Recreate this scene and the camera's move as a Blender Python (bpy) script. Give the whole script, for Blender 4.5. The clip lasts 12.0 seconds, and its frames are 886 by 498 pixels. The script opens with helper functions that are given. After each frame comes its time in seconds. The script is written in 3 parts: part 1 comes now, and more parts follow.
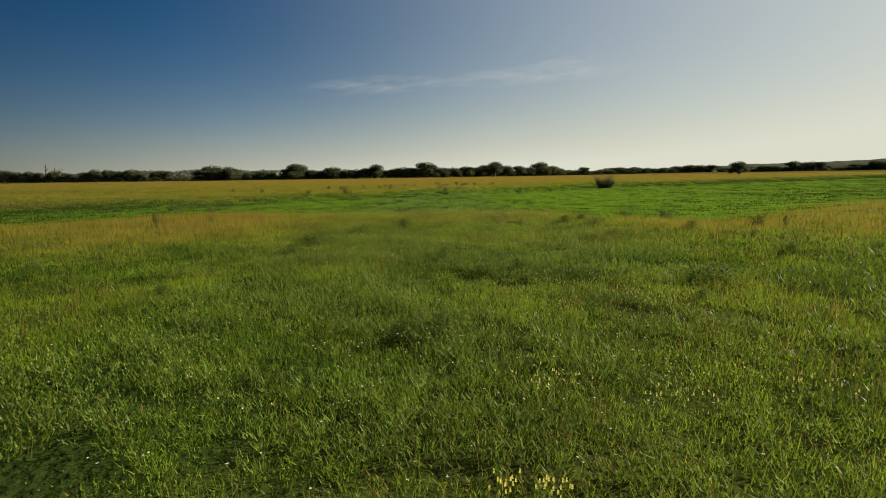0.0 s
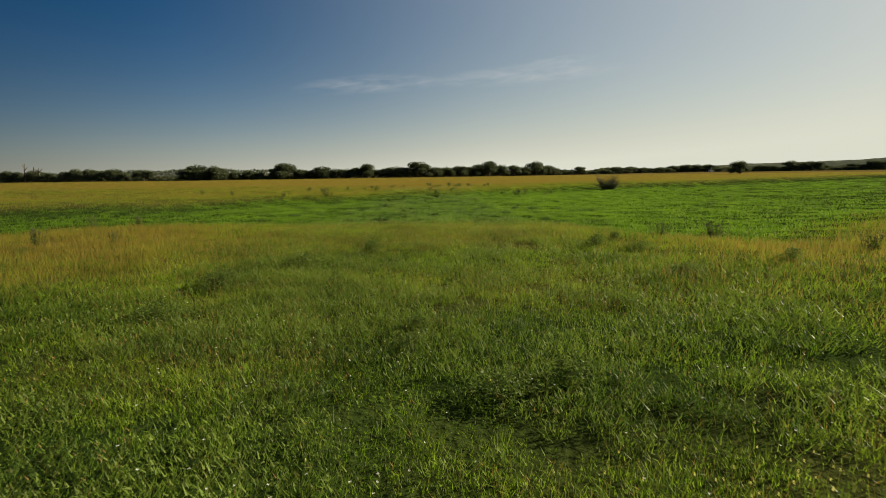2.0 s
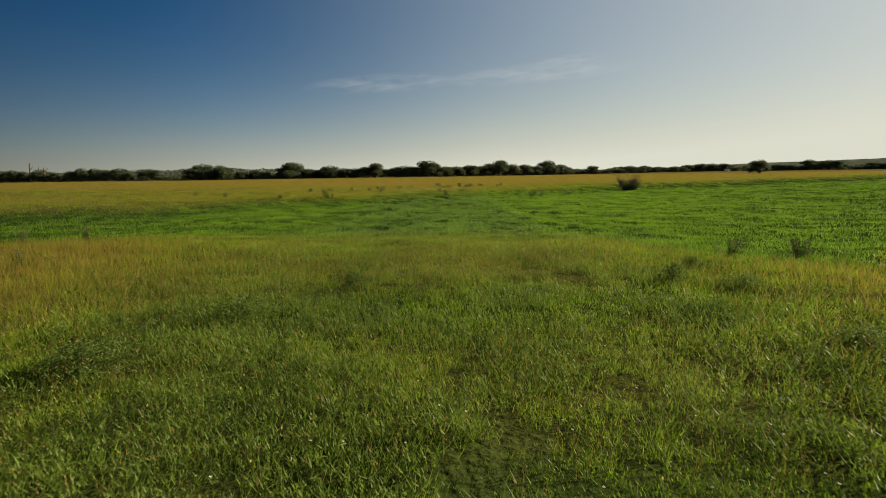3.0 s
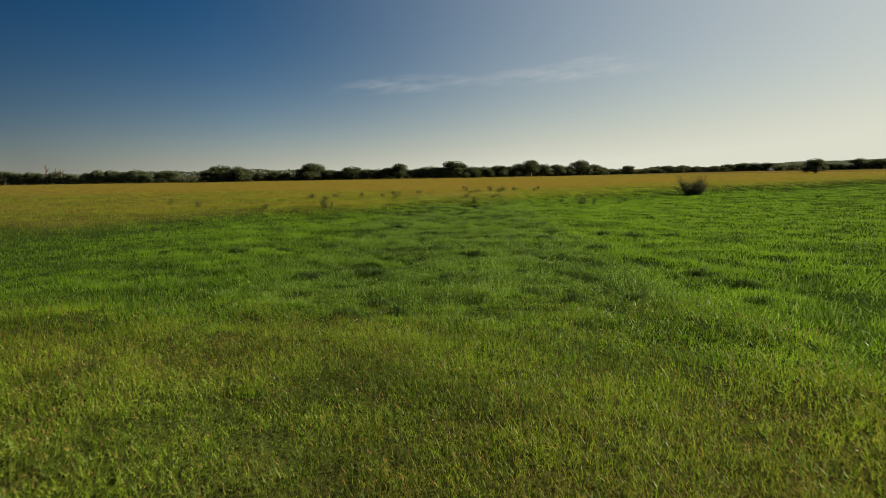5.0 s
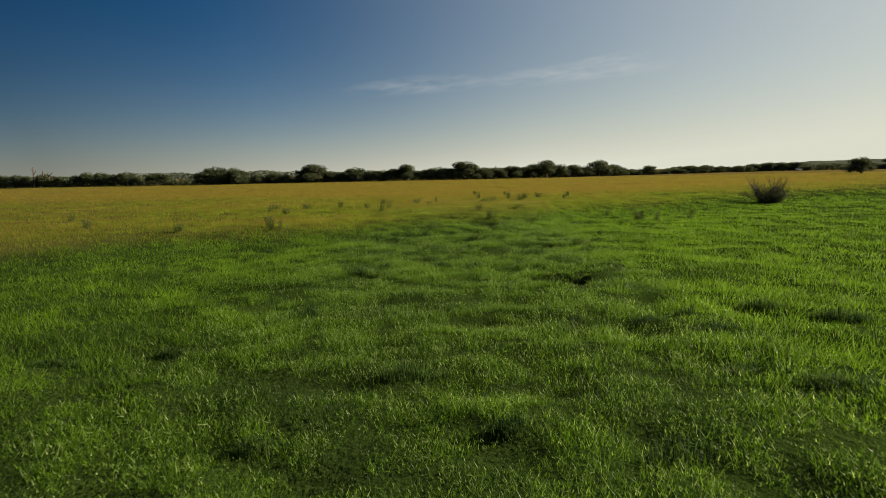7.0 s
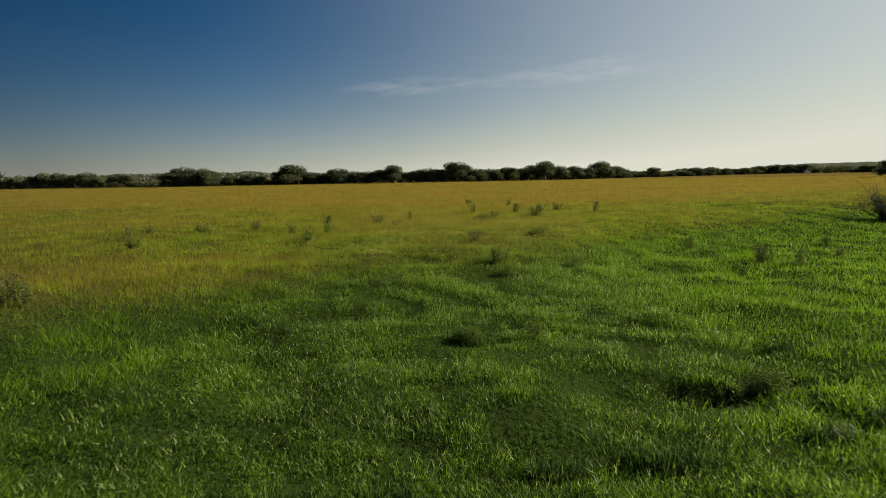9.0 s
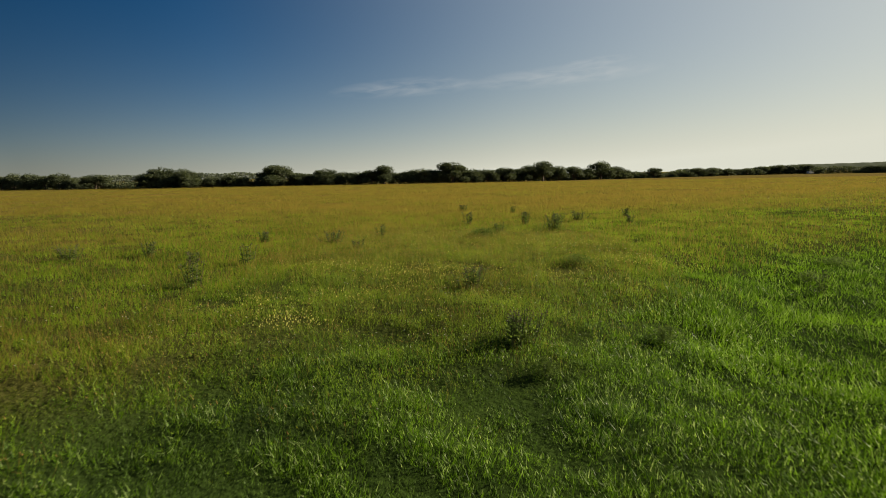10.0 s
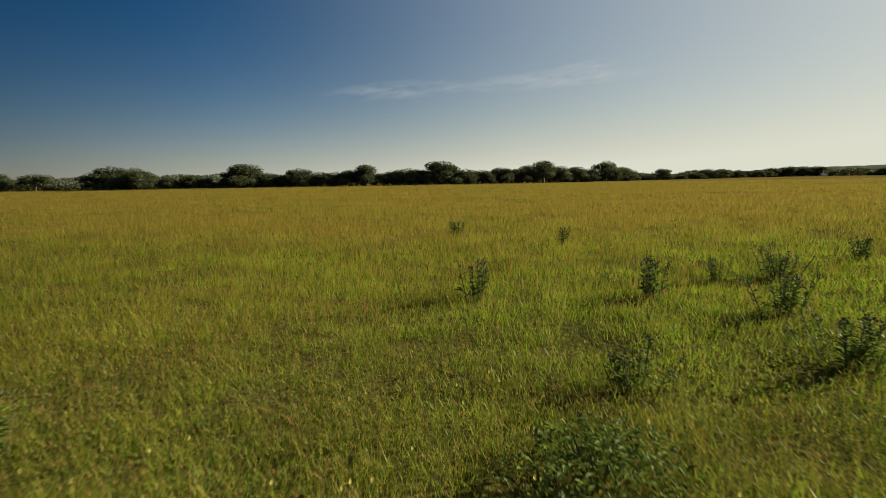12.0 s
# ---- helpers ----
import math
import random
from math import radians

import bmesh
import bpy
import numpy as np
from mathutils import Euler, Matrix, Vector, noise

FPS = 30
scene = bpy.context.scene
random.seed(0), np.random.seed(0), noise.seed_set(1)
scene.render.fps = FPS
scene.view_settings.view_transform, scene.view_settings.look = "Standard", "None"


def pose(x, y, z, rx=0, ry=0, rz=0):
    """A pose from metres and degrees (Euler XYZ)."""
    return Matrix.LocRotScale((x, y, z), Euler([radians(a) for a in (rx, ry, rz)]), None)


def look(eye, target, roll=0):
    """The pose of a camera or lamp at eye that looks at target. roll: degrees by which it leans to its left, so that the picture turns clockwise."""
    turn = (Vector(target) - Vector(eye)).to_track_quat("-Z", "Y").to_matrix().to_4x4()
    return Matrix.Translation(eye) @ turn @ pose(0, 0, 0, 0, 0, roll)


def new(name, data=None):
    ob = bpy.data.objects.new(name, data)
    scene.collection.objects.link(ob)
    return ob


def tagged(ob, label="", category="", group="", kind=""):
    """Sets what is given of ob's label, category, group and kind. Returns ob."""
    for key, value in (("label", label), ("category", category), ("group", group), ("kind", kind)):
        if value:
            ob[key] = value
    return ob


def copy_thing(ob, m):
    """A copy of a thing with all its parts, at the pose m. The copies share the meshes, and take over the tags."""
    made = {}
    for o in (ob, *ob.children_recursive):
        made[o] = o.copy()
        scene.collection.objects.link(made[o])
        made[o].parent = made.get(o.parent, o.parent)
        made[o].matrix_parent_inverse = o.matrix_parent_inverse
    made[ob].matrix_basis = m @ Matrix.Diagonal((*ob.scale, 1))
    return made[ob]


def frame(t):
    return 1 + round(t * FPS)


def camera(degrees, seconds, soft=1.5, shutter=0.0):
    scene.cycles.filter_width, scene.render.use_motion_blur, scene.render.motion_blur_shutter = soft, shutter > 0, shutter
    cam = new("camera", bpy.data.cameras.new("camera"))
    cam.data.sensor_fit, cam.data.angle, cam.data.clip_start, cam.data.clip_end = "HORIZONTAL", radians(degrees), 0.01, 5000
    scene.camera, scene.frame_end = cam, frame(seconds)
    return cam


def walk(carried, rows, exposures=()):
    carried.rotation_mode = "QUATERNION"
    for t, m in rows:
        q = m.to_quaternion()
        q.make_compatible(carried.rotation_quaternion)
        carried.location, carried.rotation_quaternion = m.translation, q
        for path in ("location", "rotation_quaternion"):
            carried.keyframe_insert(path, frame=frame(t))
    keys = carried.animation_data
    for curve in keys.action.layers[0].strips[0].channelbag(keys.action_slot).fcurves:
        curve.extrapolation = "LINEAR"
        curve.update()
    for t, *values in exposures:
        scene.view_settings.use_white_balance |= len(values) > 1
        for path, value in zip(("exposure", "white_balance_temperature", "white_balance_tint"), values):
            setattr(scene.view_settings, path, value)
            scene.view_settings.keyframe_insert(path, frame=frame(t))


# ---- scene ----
cam = camera(71.0, 12.0, soft=0.85, shutter=0.09)

# the flight: seconds, place in metres, yaw to the left, pitch, lean in degrees
FLIGHT = [
    (0, 0.000, -0.000, 2.503, -0.495, -7.017, -0.753),
    (0.5, 0.140, 1.243, 2.524, -0.643, -7.035, -0.851),
    (1, 0.249, 2.873, 2.546, -1.091, -7.062, -0.781),
    (1.5, 0.331, 4.840, 2.569, -1.225, -7.082, -0.679),
    (2, 0.390, 7.103, 2.594, -1.081, -7.078, -0.724),
    (2.5, 0.430, 9.625, 2.622, -0.700, -7.112, -0.729),
    (3, 0.453, 12.379, 2.653, -0.172, -7.137, -0.743),
    (3.5, 0.464, 15.340, 2.688, 0.436, -7.138, -0.743),
    (4, 0.463, 18.492, 2.726, 1.081, -7.123, -0.746),
    (4.5, 0.454, 21.819, 2.766, 1.725, -7.099, -0.791),
    (5, 0.439, 25.313, 2.808, 2.329, -7.075, -0.917),
    (5.5, 0.419, 28.968, 2.851, 2.843, -7.054, -1.105),
    (6, 0.396, 32.779, 2.893, 3.182, -7.037, -1.182),
    (6.5, 0.371, 36.747, 2.932, 3.341, -7.018, -1.189),
    (7, 0.345, 40.870, 2.966, 3.356, -6.990, -1.112),
    (7.5, 0.318, 45.152, 2.993, 3.266, -6.954, -0.991),
    (8, 0.291, 49.592, 3.010, 3.105, -6.919, -0.891),
    (8.5, 0.264, 54.195, 3.014, 2.909, -6.892, -0.874),
    (9, 0.236, 58.961, 3.001, 2.695, -6.871, -0.936),
    (9.5, 0.206, 63.889, 2.969, 2.433, -6.831, -0.917),
    (10, 0.175, 68.979, 2.913, 2.186, -6.786, -0.964),
    (10.5, 0.140, 74.226, 2.829, 1.942, -6.787, -0.982),
    (11, 0.101, 79.622, 2.712, 1.727, -6.783, -0.955),
    (11.5, 0.054, 85.158, 2.558, 1.549, -6.720, -0.920),
    (12, -0.001, 90.817, 2.361, 1.385, -6.552, -0.859),
]


def flown(x, y, z, yaw, pitch, lean):
    a, b = radians(yaw), radians(pitch)
    way = Vector((-math.sin(a) * math.cos(b), math.cos(a) * math.cos(b), math.sin(b)))
    eye = Vector((x, y, z))
    return look(eye, eye + 2 * way, lean)


walk(cam, [(t, flown(*p)) for t, *p in FLIGHT], [(0, 1.2, 6450, 9), (12, 1.2, 6450, 9)])

# ---- daylight: late sun ahead and to the right, clear sky with one thin streak of cloud ----
SUN_TURN, SUN_UP = 67.0, 23.0
SUN_WAY = (math.sin(radians(SUN_TURN)) * math.cos(radians(SUN_UP)), math.cos(radians(SUN_TURN)) * math.cos(radians(SUN_UP)), math.sin(radians(SUN_UP)))

world = bpy.data.worlds.new("sky")
scene.world = world
world.use_nodes = True
wt = world.node_tree
wt.nodes.clear()


sky = wt.nodes.new("ShaderNodeTexSky")
sky.sky_type = "NISHITA"
sky.sun_disc = False
sky.sun_elevation = radians(SUN_UP)
sky.sun_rotation = radians(SUN_TURN)
sky.altitude = 150
sky.air_density = 1.0
sky.dust_density = 0.8
sky.ozone_density = 4.0

coord = wt.nodes.new("ShaderNodeTexCoord")
split = wt.nodes.new("ShaderNodeSeparateXYZ")
wt.links.new(coord.outputs["Generated"], split.inputs[0])


def wmath(op, a, b=None, clamp=False):
    n = wt.nodes.new("ShaderNodeMath")
    n.operation, n.use_clamp = op, clamp
    for i, v in enumerate((a, b)):
        if v is None:
            continue
        if isinstance(v, (int, float)):
            n.inputs[i].default_value = v
        else:
            wt.links.new(v, n.inputs[i])
    return n.outputs[0]


ahead = wmath("MAXIMUM", split.outputs["Y"], 0.05)
side = wmath("DIVIDE", split.outputs["X"], ahead)
rise = wmath("DIVIDE", split.outputs["Z"], ahead)


def streak(side0, rise0, slope, half_long, half_high, scale, low):
    """A thin wisp of high cloud, as a mask."""
    u = wmath("SUBTRACT", side, side0)
    v = wmath("SUBTRACT", wmath("SUBTRACT", rise, rise0), wmath("MULTIPLY", u, slope))
    place = wt.nodes.new("ShaderNodeCombineXYZ")
    wt.links.new(wmath("MULTIPLY", u, scale), place.inputs[0])
    wt.links.new(wmath("MULTIPLY", v, scale * 5.0), place.inputs[1])
    tex = wt.nodes.new("ShaderNodeTexNoise")
    tex.inputs["Scale"].default_value, tex.inputs["Detail"].default_value = 1.0, 5.0
    tex.inputs["Distortion"].default_value = 0.6
    wt.links.new(place.outputs[0], tex.inputs["Vector"])
    a = wmath("DIVIDE", u, half_long)
    b = wmath("DIVIDE", v, half_high)
    r = wmath("ADD", wmath("MULTIPLY", a, a), wmath("MULTIPLY", b, b))
    body = wmath("SUBTRACT", 1.0, r, clamp=True)
    grain = wmath("MULTIPLY", wmath("SUBTRACT", tex.outputs["Fac"], low, clamp=True), 2.6, clamp=True)
    return wmath("MULTIPLY", body, grain)


wisps = wmath("ADD", streak(0.155, 0.151, 0.075, 0.16, 0.018, 20.0, 0.30), streak(-0.09, 0.138, 0.05, 0.13, 0.017, 18.0, 0.36))
wisps = wmath("ADD", wisps, streak(0.21, 0.172, 0.11, 0.06, 0.008, 22.0, 0.35))
wisps = wmath("MULTIPLY", wisps, 0.26, clamp=True)
cloudy = wt.nodes.new("ShaderNodeMixRGB")
cloudy.inputs[2].default_value = (6.6, 6.4, 6.0, 1)
wt.links.new(wisps, cloudy.inputs[0])
# a polarising filter: the clear sky at right angles to the sun is dimmed, less so in the haze near the horizon
toward = wt.nodes.new("ShaderNodeVectorMath")
toward.operation = "DOT_PRODUCT"
wt.links.new(coord.outputs["Generated"], toward.inputs[0])
toward.inputs[1].default_value = SUN_WAY
sunward = wmath("MAXIMUM", toward.outputs["Value"], 0.0)
away = wmath("MINIMUM", wmath("MULTIPLY", wmath("SUBTRACT", 0.10, toward.outputs["Value"]), 1.25, clamp=True), 0.36)
square = wmath("MULTIPLY", sunward, sunward)
across = wmath("DIVIDE", wmath("SUBTRACT", 1.0, square), wmath("ADD", 1.0, square))
band = wmath("MULTIPLY", wmath("SUBTRACT", across, 0.36), 1 / 0.74, clamp=True)
polar = wmath("MULTIPLY", wmath("MULTIPLY", band, band), wmath("SUBTRACT", 3.0, wmath("MULTIPLY", band, 2.0)))
height = wmath("MAXIMUM", split.outputs["Z"], 0.0)


def fading(depth):
    """1 at the horizon, thinning out with height."""
    return wmath("POWER", math.e, wmath("MULTIPLY", height, -1 / depth))


dim = wt.nodes.new("ShaderNodeCombineXYZ")
for i, (depth, share) in enumerate(((0.057, 0.95), (0.040, 0.46), (0.15, 0.32))):
    clear = wmath("SUBTRACT", 1.0, fading(depth))
    wt.links.new(wmath("SUBTRACT", 1.0, wmath("MULTIPLY", wmath("MULTIPLY", polar, clear), share)), dim.inputs[i])
filtered = wt.nodes.new("ShaderNodeVectorMath")
filtered.operation = "MULTIPLY"
clear_sky = wt.nodes.new("ShaderNodeHueSaturation")
clear_sky.inputs["Saturation"].default_value = 1.22
clear_sky.inputs["Value"].default_value = 0.56
wt.links.new(sky.outputs[0], clear_sky.inputs["Color"])
wt.links.new(clear_sky.outputs[0], filtered.inputs[0])
deeper = wt.nodes.new("ShaderNodeVectorMath")
deeper.operation = "SCALE"
wt.links.new(dim.outputs[0], deeper.inputs[0])
wt.links.new(wmath("SUBTRACT", 1.0, away), deeper.inputs["Scale"])
wt.links.new(deeper.outputs[0], filtered.inputs[1])
# summer haze, thick along the horizon and towards the sun
thick = wmath("MINIMUM", wmath("ADD", wmath("MULTIPLY", wmath("ADD", toward.outputs["Value"], 0.2), 1.05, clamp=True), 0.24), 0.93)
haze = wmath("ADD", wmath("MULTIPLY", fading(0.070), thick), wmath("MULTIPLY", wmath("POWER", sunward, 2.2), 0.88), clamp=True)
hazy = wt.nodes.new("ShaderNodeMixRGB")
hazy.inputs[2].default_value = (6.80, 6.72, 5.62, 1)
wt.links.new(haze, hazy.inputs[0])
wt.links.new(filtered.outputs[0], hazy.inputs[1])
wt.links.new(hazy.outputs[0], cloudy.inputs[1])
back = wt.nodes.new("ShaderNodeBackground")
back.inputs["Strength"].default_value = 0.046
wt.links.new(cloudy.outputs[0], back.inputs[0])
wout = wt.nodes.new("ShaderNodeOutputWorld")
wt.links.new(back.outputs[0], wout.inputs[0])

sun = new("sun", bpy.data.lights.new("sun", "SUN"))
sun.data.energy, sun.data.angle, sun.data.color = 5.0, radians(0.6), (1.0, 0.86, 0.66)
sun.matrix_world = look(Vector(SUN_WAY) * 100, (0, 0, 0))


# ---- materials ----
def leafy(name, dark, fresh, straw=None, toned=False, glow=0.35, rough=0.55, gloss=0.02, clumps=0.6, spread=(0.35, 1.0)):
    """Grass and leaves: greens that differ from leaf to leaf and from patch to patch, straw where the plant is dry (for
    lush grass a painted glint colour instead), light let through.
    """
    m = bpy.data.materials.new(name)
    m.use_nodes = True
    t = m.node_tree
    t.nodes.clear()
    out = t.nodes.new("ShaderNodeOutputMaterial")
    geo = t.nodes.new("ShaderNodeNewGeometry")
    patch = t.nodes.new("ShaderNodeTexNoise")
    patch.inputs["Scale"].default_value, patch.inputs["Detail"].default_value = clumps, 3.0
    t.links.new(geo.outputs["Position"], patch.inputs["Vector"])
    add = t.nodes.new("ShaderNodeMath")
    add.operation = "MULTIPLY_ADD"
    add.inputs[1].default_value = 0.55
    if toned:
        tone = t.nodes.new("ShaderNodeAttribute")
        tone.attribute_name = "tone"
        t.links.new(tone.outputs["Fac"], add.inputs[0])
    else:
        t.links.new(geo.outputs["Random Per Island"], add.inputs[0])
    t.links.new(patch.outputs["Fac"], add.inputs[2])
    ramp = t.nodes.new("ShaderNodeMapRange")
    ramp.inputs["From Min"].default_value, ramp.inputs["From Max"].default_value = spread
    t.links.new(add.outputs[0], ramp.inputs["Value"])
    mix = t.nodes.new("ShaderNodeMixRGB")
    mix.inputs[1].default_value, mix.inputs[2].default_value = (*dark, 1), (*fresh, 1)
    t.links.new(ramp.outputs[0], mix.inputs[0])
    colour = mix.outputs[0]
    if straw:
        dry = t.nodes.new("ShaderNodeAttribute")
        dry.attribute_name = "dry"
        dry2 = t.nodes.new("ShaderNodeMixRGB")
        dry2.inputs[2].default_value = (*straw, 1)
        t.links.new(dry.outputs["Fac"], dry2.inputs[0])
        t.links.new(colour, dry2.inputs[1])
        colour = dry2.outputs[0]
    skin = t.nodes.new("ShaderNodeBsdfPrincipled")
    skin.inputs["Roughness"].default_value = rough
    skin.inputs["Specular IOR Level"].default_value = gloss
    t.links.new(colour, skin.inputs["Base Color"])
    through_leaf = t.nodes.new("ShaderNodeBsdfTranslucent")
    tint = t.nodes.new("ShaderNodeMixRGB")
    tint.blend_type = "MULTIPLY"
    tint.inputs[0].default_value = 1.0
    tint.inputs[2].default_value = (1.25, 1.3, 0.85, 1)
    t.links.new(colour, tint.inputs[1])
    t.links.new(tint.outputs[0], through_leaf.inputs["Color"])
    both = t.nodes.new("ShaderNodeMixShader")
    both.inputs[0].default_value = glow
    t.links.new(skin.outputs[0], both.inputs[1])
    t.links.new(through_leaf.outputs[0], both.inputs[2])
    t.links.new(both.outputs[0], out.inputs["Surface"])
    return m


def plain(name, low, high, scale=8.0, rough=0.8, bump=0.3, metal=0.0):
    """A surface with grain at two scales."""
    m = bpy.data.materials.new(name)
    m.use_nodes = True
    t = m.node_tree
    skin = t.nodes["Principled BSDF"]
    coord = t.nodes.new("ShaderNodeTexCoord")
    big, fine = t.nodes.new("ShaderNodeTexNoise"), t.nodes.new("ShaderNodeTexNoise")
    big.inputs["Scale"].default_value, fine.inputs["Scale"].default_value = scale, scale * 9
    for n in (big, fine):
        n.inputs["Detail"].default_value = 4.0
        t.links.new(coord.outputs["Object"], n.inputs["Vector"])
    avg = t.nodes.new("ShaderNodeMixRGB")
    avg.inputs[0].default_value = 0.45
    t.links.new(big.outputs["Fac"], avg.inputs[1])
    t.links.new(fine.outputs["Fac"], avg.inputs[2])
    ramp = t.nodes.new("ShaderNodeValToRGB")
    ramp.color_ramp.elements[0].position, ramp.color_ramp.elements[1].position = 0.35, 0.65
    ramp.color_ramp.elements[0].color, ramp.color_ramp.elements[1].color = (*low, 1), (*high, 1)
    t.links.new(avg.outputs[0], ramp.inputs[0])
    t.links.new(ramp.outputs[0], skin.inputs["Base Color"])
    skin.inputs["Roughness"].default_value, skin.inputs["Metallic"].default_value = rough, metal
    skin.inputs["Specular IOR Level"].default_value = 0.5 if rough < 0.5 else 0.15
    b = t.nodes.new("ShaderNodeBump")
    b.inputs["Strength"].default_value = bump
    b.inputs["Distance"].default_value = 0.02
    t.links.new(avg.outputs[0], b.inputs["Height"])
    t.links.new(b.outputs[0], skin.inputs["Normal"])
    return m


GRASS = leafy("meadow grass", (0.022, 0.060, 0.007), (0.188, 0.298, 0.022), straw=(0.305, 0.186, 0.052), toned=True, glow=0.42, gloss=0.04, rough=0.44)
RIPE = leafy("ripe seed heads", (0.070, 0.085, 0.022), (0.170, 0.180, 0.044), straw=(0.295, 0.180, 0.060), toned=True, glow=0.36, gloss=0.0)
# straw here is a pale tip colour: sun glints painted on the lush blades
LUSH = leafy("lush wet grass", (0.006, 0.026, 0.005), (0.108, 0.203, 0.008), straw=(0.40, 0.48, 0.20), toned=True, glow=0.48, gloss=0.06, rough=0.42, clumps=0.35)
FORB = leafy("small herb leaves", (0.026, 0.062, 0.010), (0.140, 0.205, 0.028), straw=(0.20, 0.17, 0.08), toned=True, glow=0.38, gloss=0.04, rough=0.44)
WEED = leafy("weed leaves", (0.028, 0.050, 0.012), (0.150, 0.205, 0.048), glow=0.40, gloss=0.03, rough=0.5, clumps=3.0, spread=(0.38, 1.08))
SEDGE = leafy("sedge leaves", (0.007, 0.021, 0.007), (0.115, 0.185, 0.036), glow=0.32, gloss=0.08, rough=0.42, clumps=2.0, spread=(0.55, 1.12))
STEM = plain("weed stems", (0.05, 0.06, 0.02), (0.13, 0.12, 0.05), 12.0)
HEAD = plain("thistle heads", (0.045, 0.045, 0.025), (0.13, 0.105, 0.06), 40.0)
YELLOW = leafy("yellow petals", (0.52, 0.47, 0.08), (0.72, 0.67, 0.20), glow=0.3)
WHITE = leafy("white petals", (0.60, 0.58, 0.50), (0.80, 0.78, 0.72), glow=0.3)
CROWN = leafy("tree leaves", (0.032, 0.042, 0.026), (0.092, 0.108, 0.054), glow=0.24, gloss=0.05, clumps=0.25)
# leaf colour paled and greyed: distance haze painted into the far woods and ridge
HAZED_WOOD = leafy("hazed far woods", (0.062, 0.076, 0.058), (0.115, 0.130, 0.090), glow=0.25, gloss=0.0, clumps=0.05)
BARK = plain("bark", (0.05, 0.04, 0.03), (0.14, 0.11, 0.08), 3.0, bump=0.6)
DEAD = plain("grey dead wood", (0.06, 0.052, 0.045), (0.16, 0.14, 0.115), 4.0, bump=0.5)
PAINT = plain("white car paint", (0.72, 0.72, 0.70), (0.82, 0.82, 0.80), 2.0, rough=0.25, bump=0.02)
GLASS = plain("dark car glass", (0.02, 0.022, 0.025), (0.03, 0.032, 0.035), 2.0, rough=0.08, bump=0.0)
RUBBER = plain("tyre rubber", (0.02, 0.02, 0.02), (0.035, 0.035, 0.035), 10.0)


# ---- the lie of the land ----
rng = np.random.default_rng(7)
_lattice = rng.random((256, 256))


def patchy(x, y, size, shift=0.0):
    """Smooth noise from 0 to 1 over the plan, with patches of the given size in metres."""
    u, v = np.asarray(x, float) / size + 31.7 + shift, np.asarray(y, float) / size + 11.3 + 2 * shift
    i, j = np.floor(u).astype(int), np.floor(v).astype(int)
    a, b = u - i, v - j
    a, b = a * a * (3 - 2 * a), b * b * (3 - 2 * b)
    g = lambda p, q: _lattice[p % 256, q % 256]  # noqa: E731
    return (g(i, j) * (1 - a) + g(i + 1, j) * a) * (1 - b) + (g(i, j + 1) * (1 - a) + g(i + 1, j + 1) * a) * b


def smooth(v, low, high):
    s = np.clip((v - low) / (high - low), 0, 1)
    return s * s * (3 - 2 * s)


def near_edge(x):
    """Where the wet hollow begins, going ahead."""
    return np.interp(x, [-300, -60, -22, -16, -11, -6, 1, 5, 6.5, 9, 11.5, 15.6, 22, 28, 60, 300], [0, 14, 31, 36, 38.5, 38, 38, 37, 34.7, 31, 29, 32.5, 38, 42.5, 56, 90])


def far_edge(x):
    """Where the wet hollow ends."""
    return np.interp(x, [-300, -60, -28, -22, -18, -13, -8, -3, 0, 4, 9, 16, 25, 38, 117, 300], [24, 40, 55, 59, 65, 69, 72.5, 77, 79, 83, 88, 93, 101, 111, 170, 250])


def hollow(x, y, soft=3.0):
    """1 in the wet hollow that crosses the meadow, 0 outside."""
    wob = 3.4 * (patchy(x, y, 7.0) - 0.5) + 2.0 * (patchy(x, y, 2.0, 5) - 0.5)
    return smooth(y + wob - near_edge(x), -soft * 1.4, soft * 1.4) * smooth(far_edge(x) - y - wob, -soft, soft)


# wet holes trodden into the hollow, bare black mud at the bottom: place, half length, half breadth, depth
PITS = [
    (2.8, 60.05, 0.80, 0.92, 0.60), (4.0, 61.3, 0.45, 0.22, 0.34), (-3.3, 60.7, 0.34, 0.20, 0.26), (5.0, 62.5, 0.32, 0.18, 0.24),
    (3.75, 68.2, 0.44, 0.26, 0.36), (4.75, 68.6, 0.36, 0.22, 0.30), (5.6, 68.5, 0.40, 0.24, 0.32), (1.6, 74.5, 0.22, 0.12, 0.08), (4.1, 74.3, 0.24, 0.12, 0.10),
]


def pitted(x, y):
    """1 in the middle of a wet hole, 0 on the turf, and the depth there."""
    x, y = np.asarray(x, float), np.asarray(y, float)
    inside, deep = np.zeros(np.broadcast(x, y).shape), np.zeros(np.broadcast(x, y).shape)
    ragged = 0.5 * (patchy(x, y, 0.22, 25) - 0.5)
    for px, py, a, b, d in PITS:
        f = smooth(1.45 + ragged - np.hypot((x - px) / a, (y - py) / b), 0.0, 0.7)
        inside, deep = np.maximum(inside, f), np.maximum(deep, d * f)
    return inside, deep


def land(x, y):
    """Height of the ground."""
    x, y = np.asarray(x, float), np.asarray(y, float)
    wet = hollow(x, y, 6.0)
    h = 0.33 - 0.72 * wet
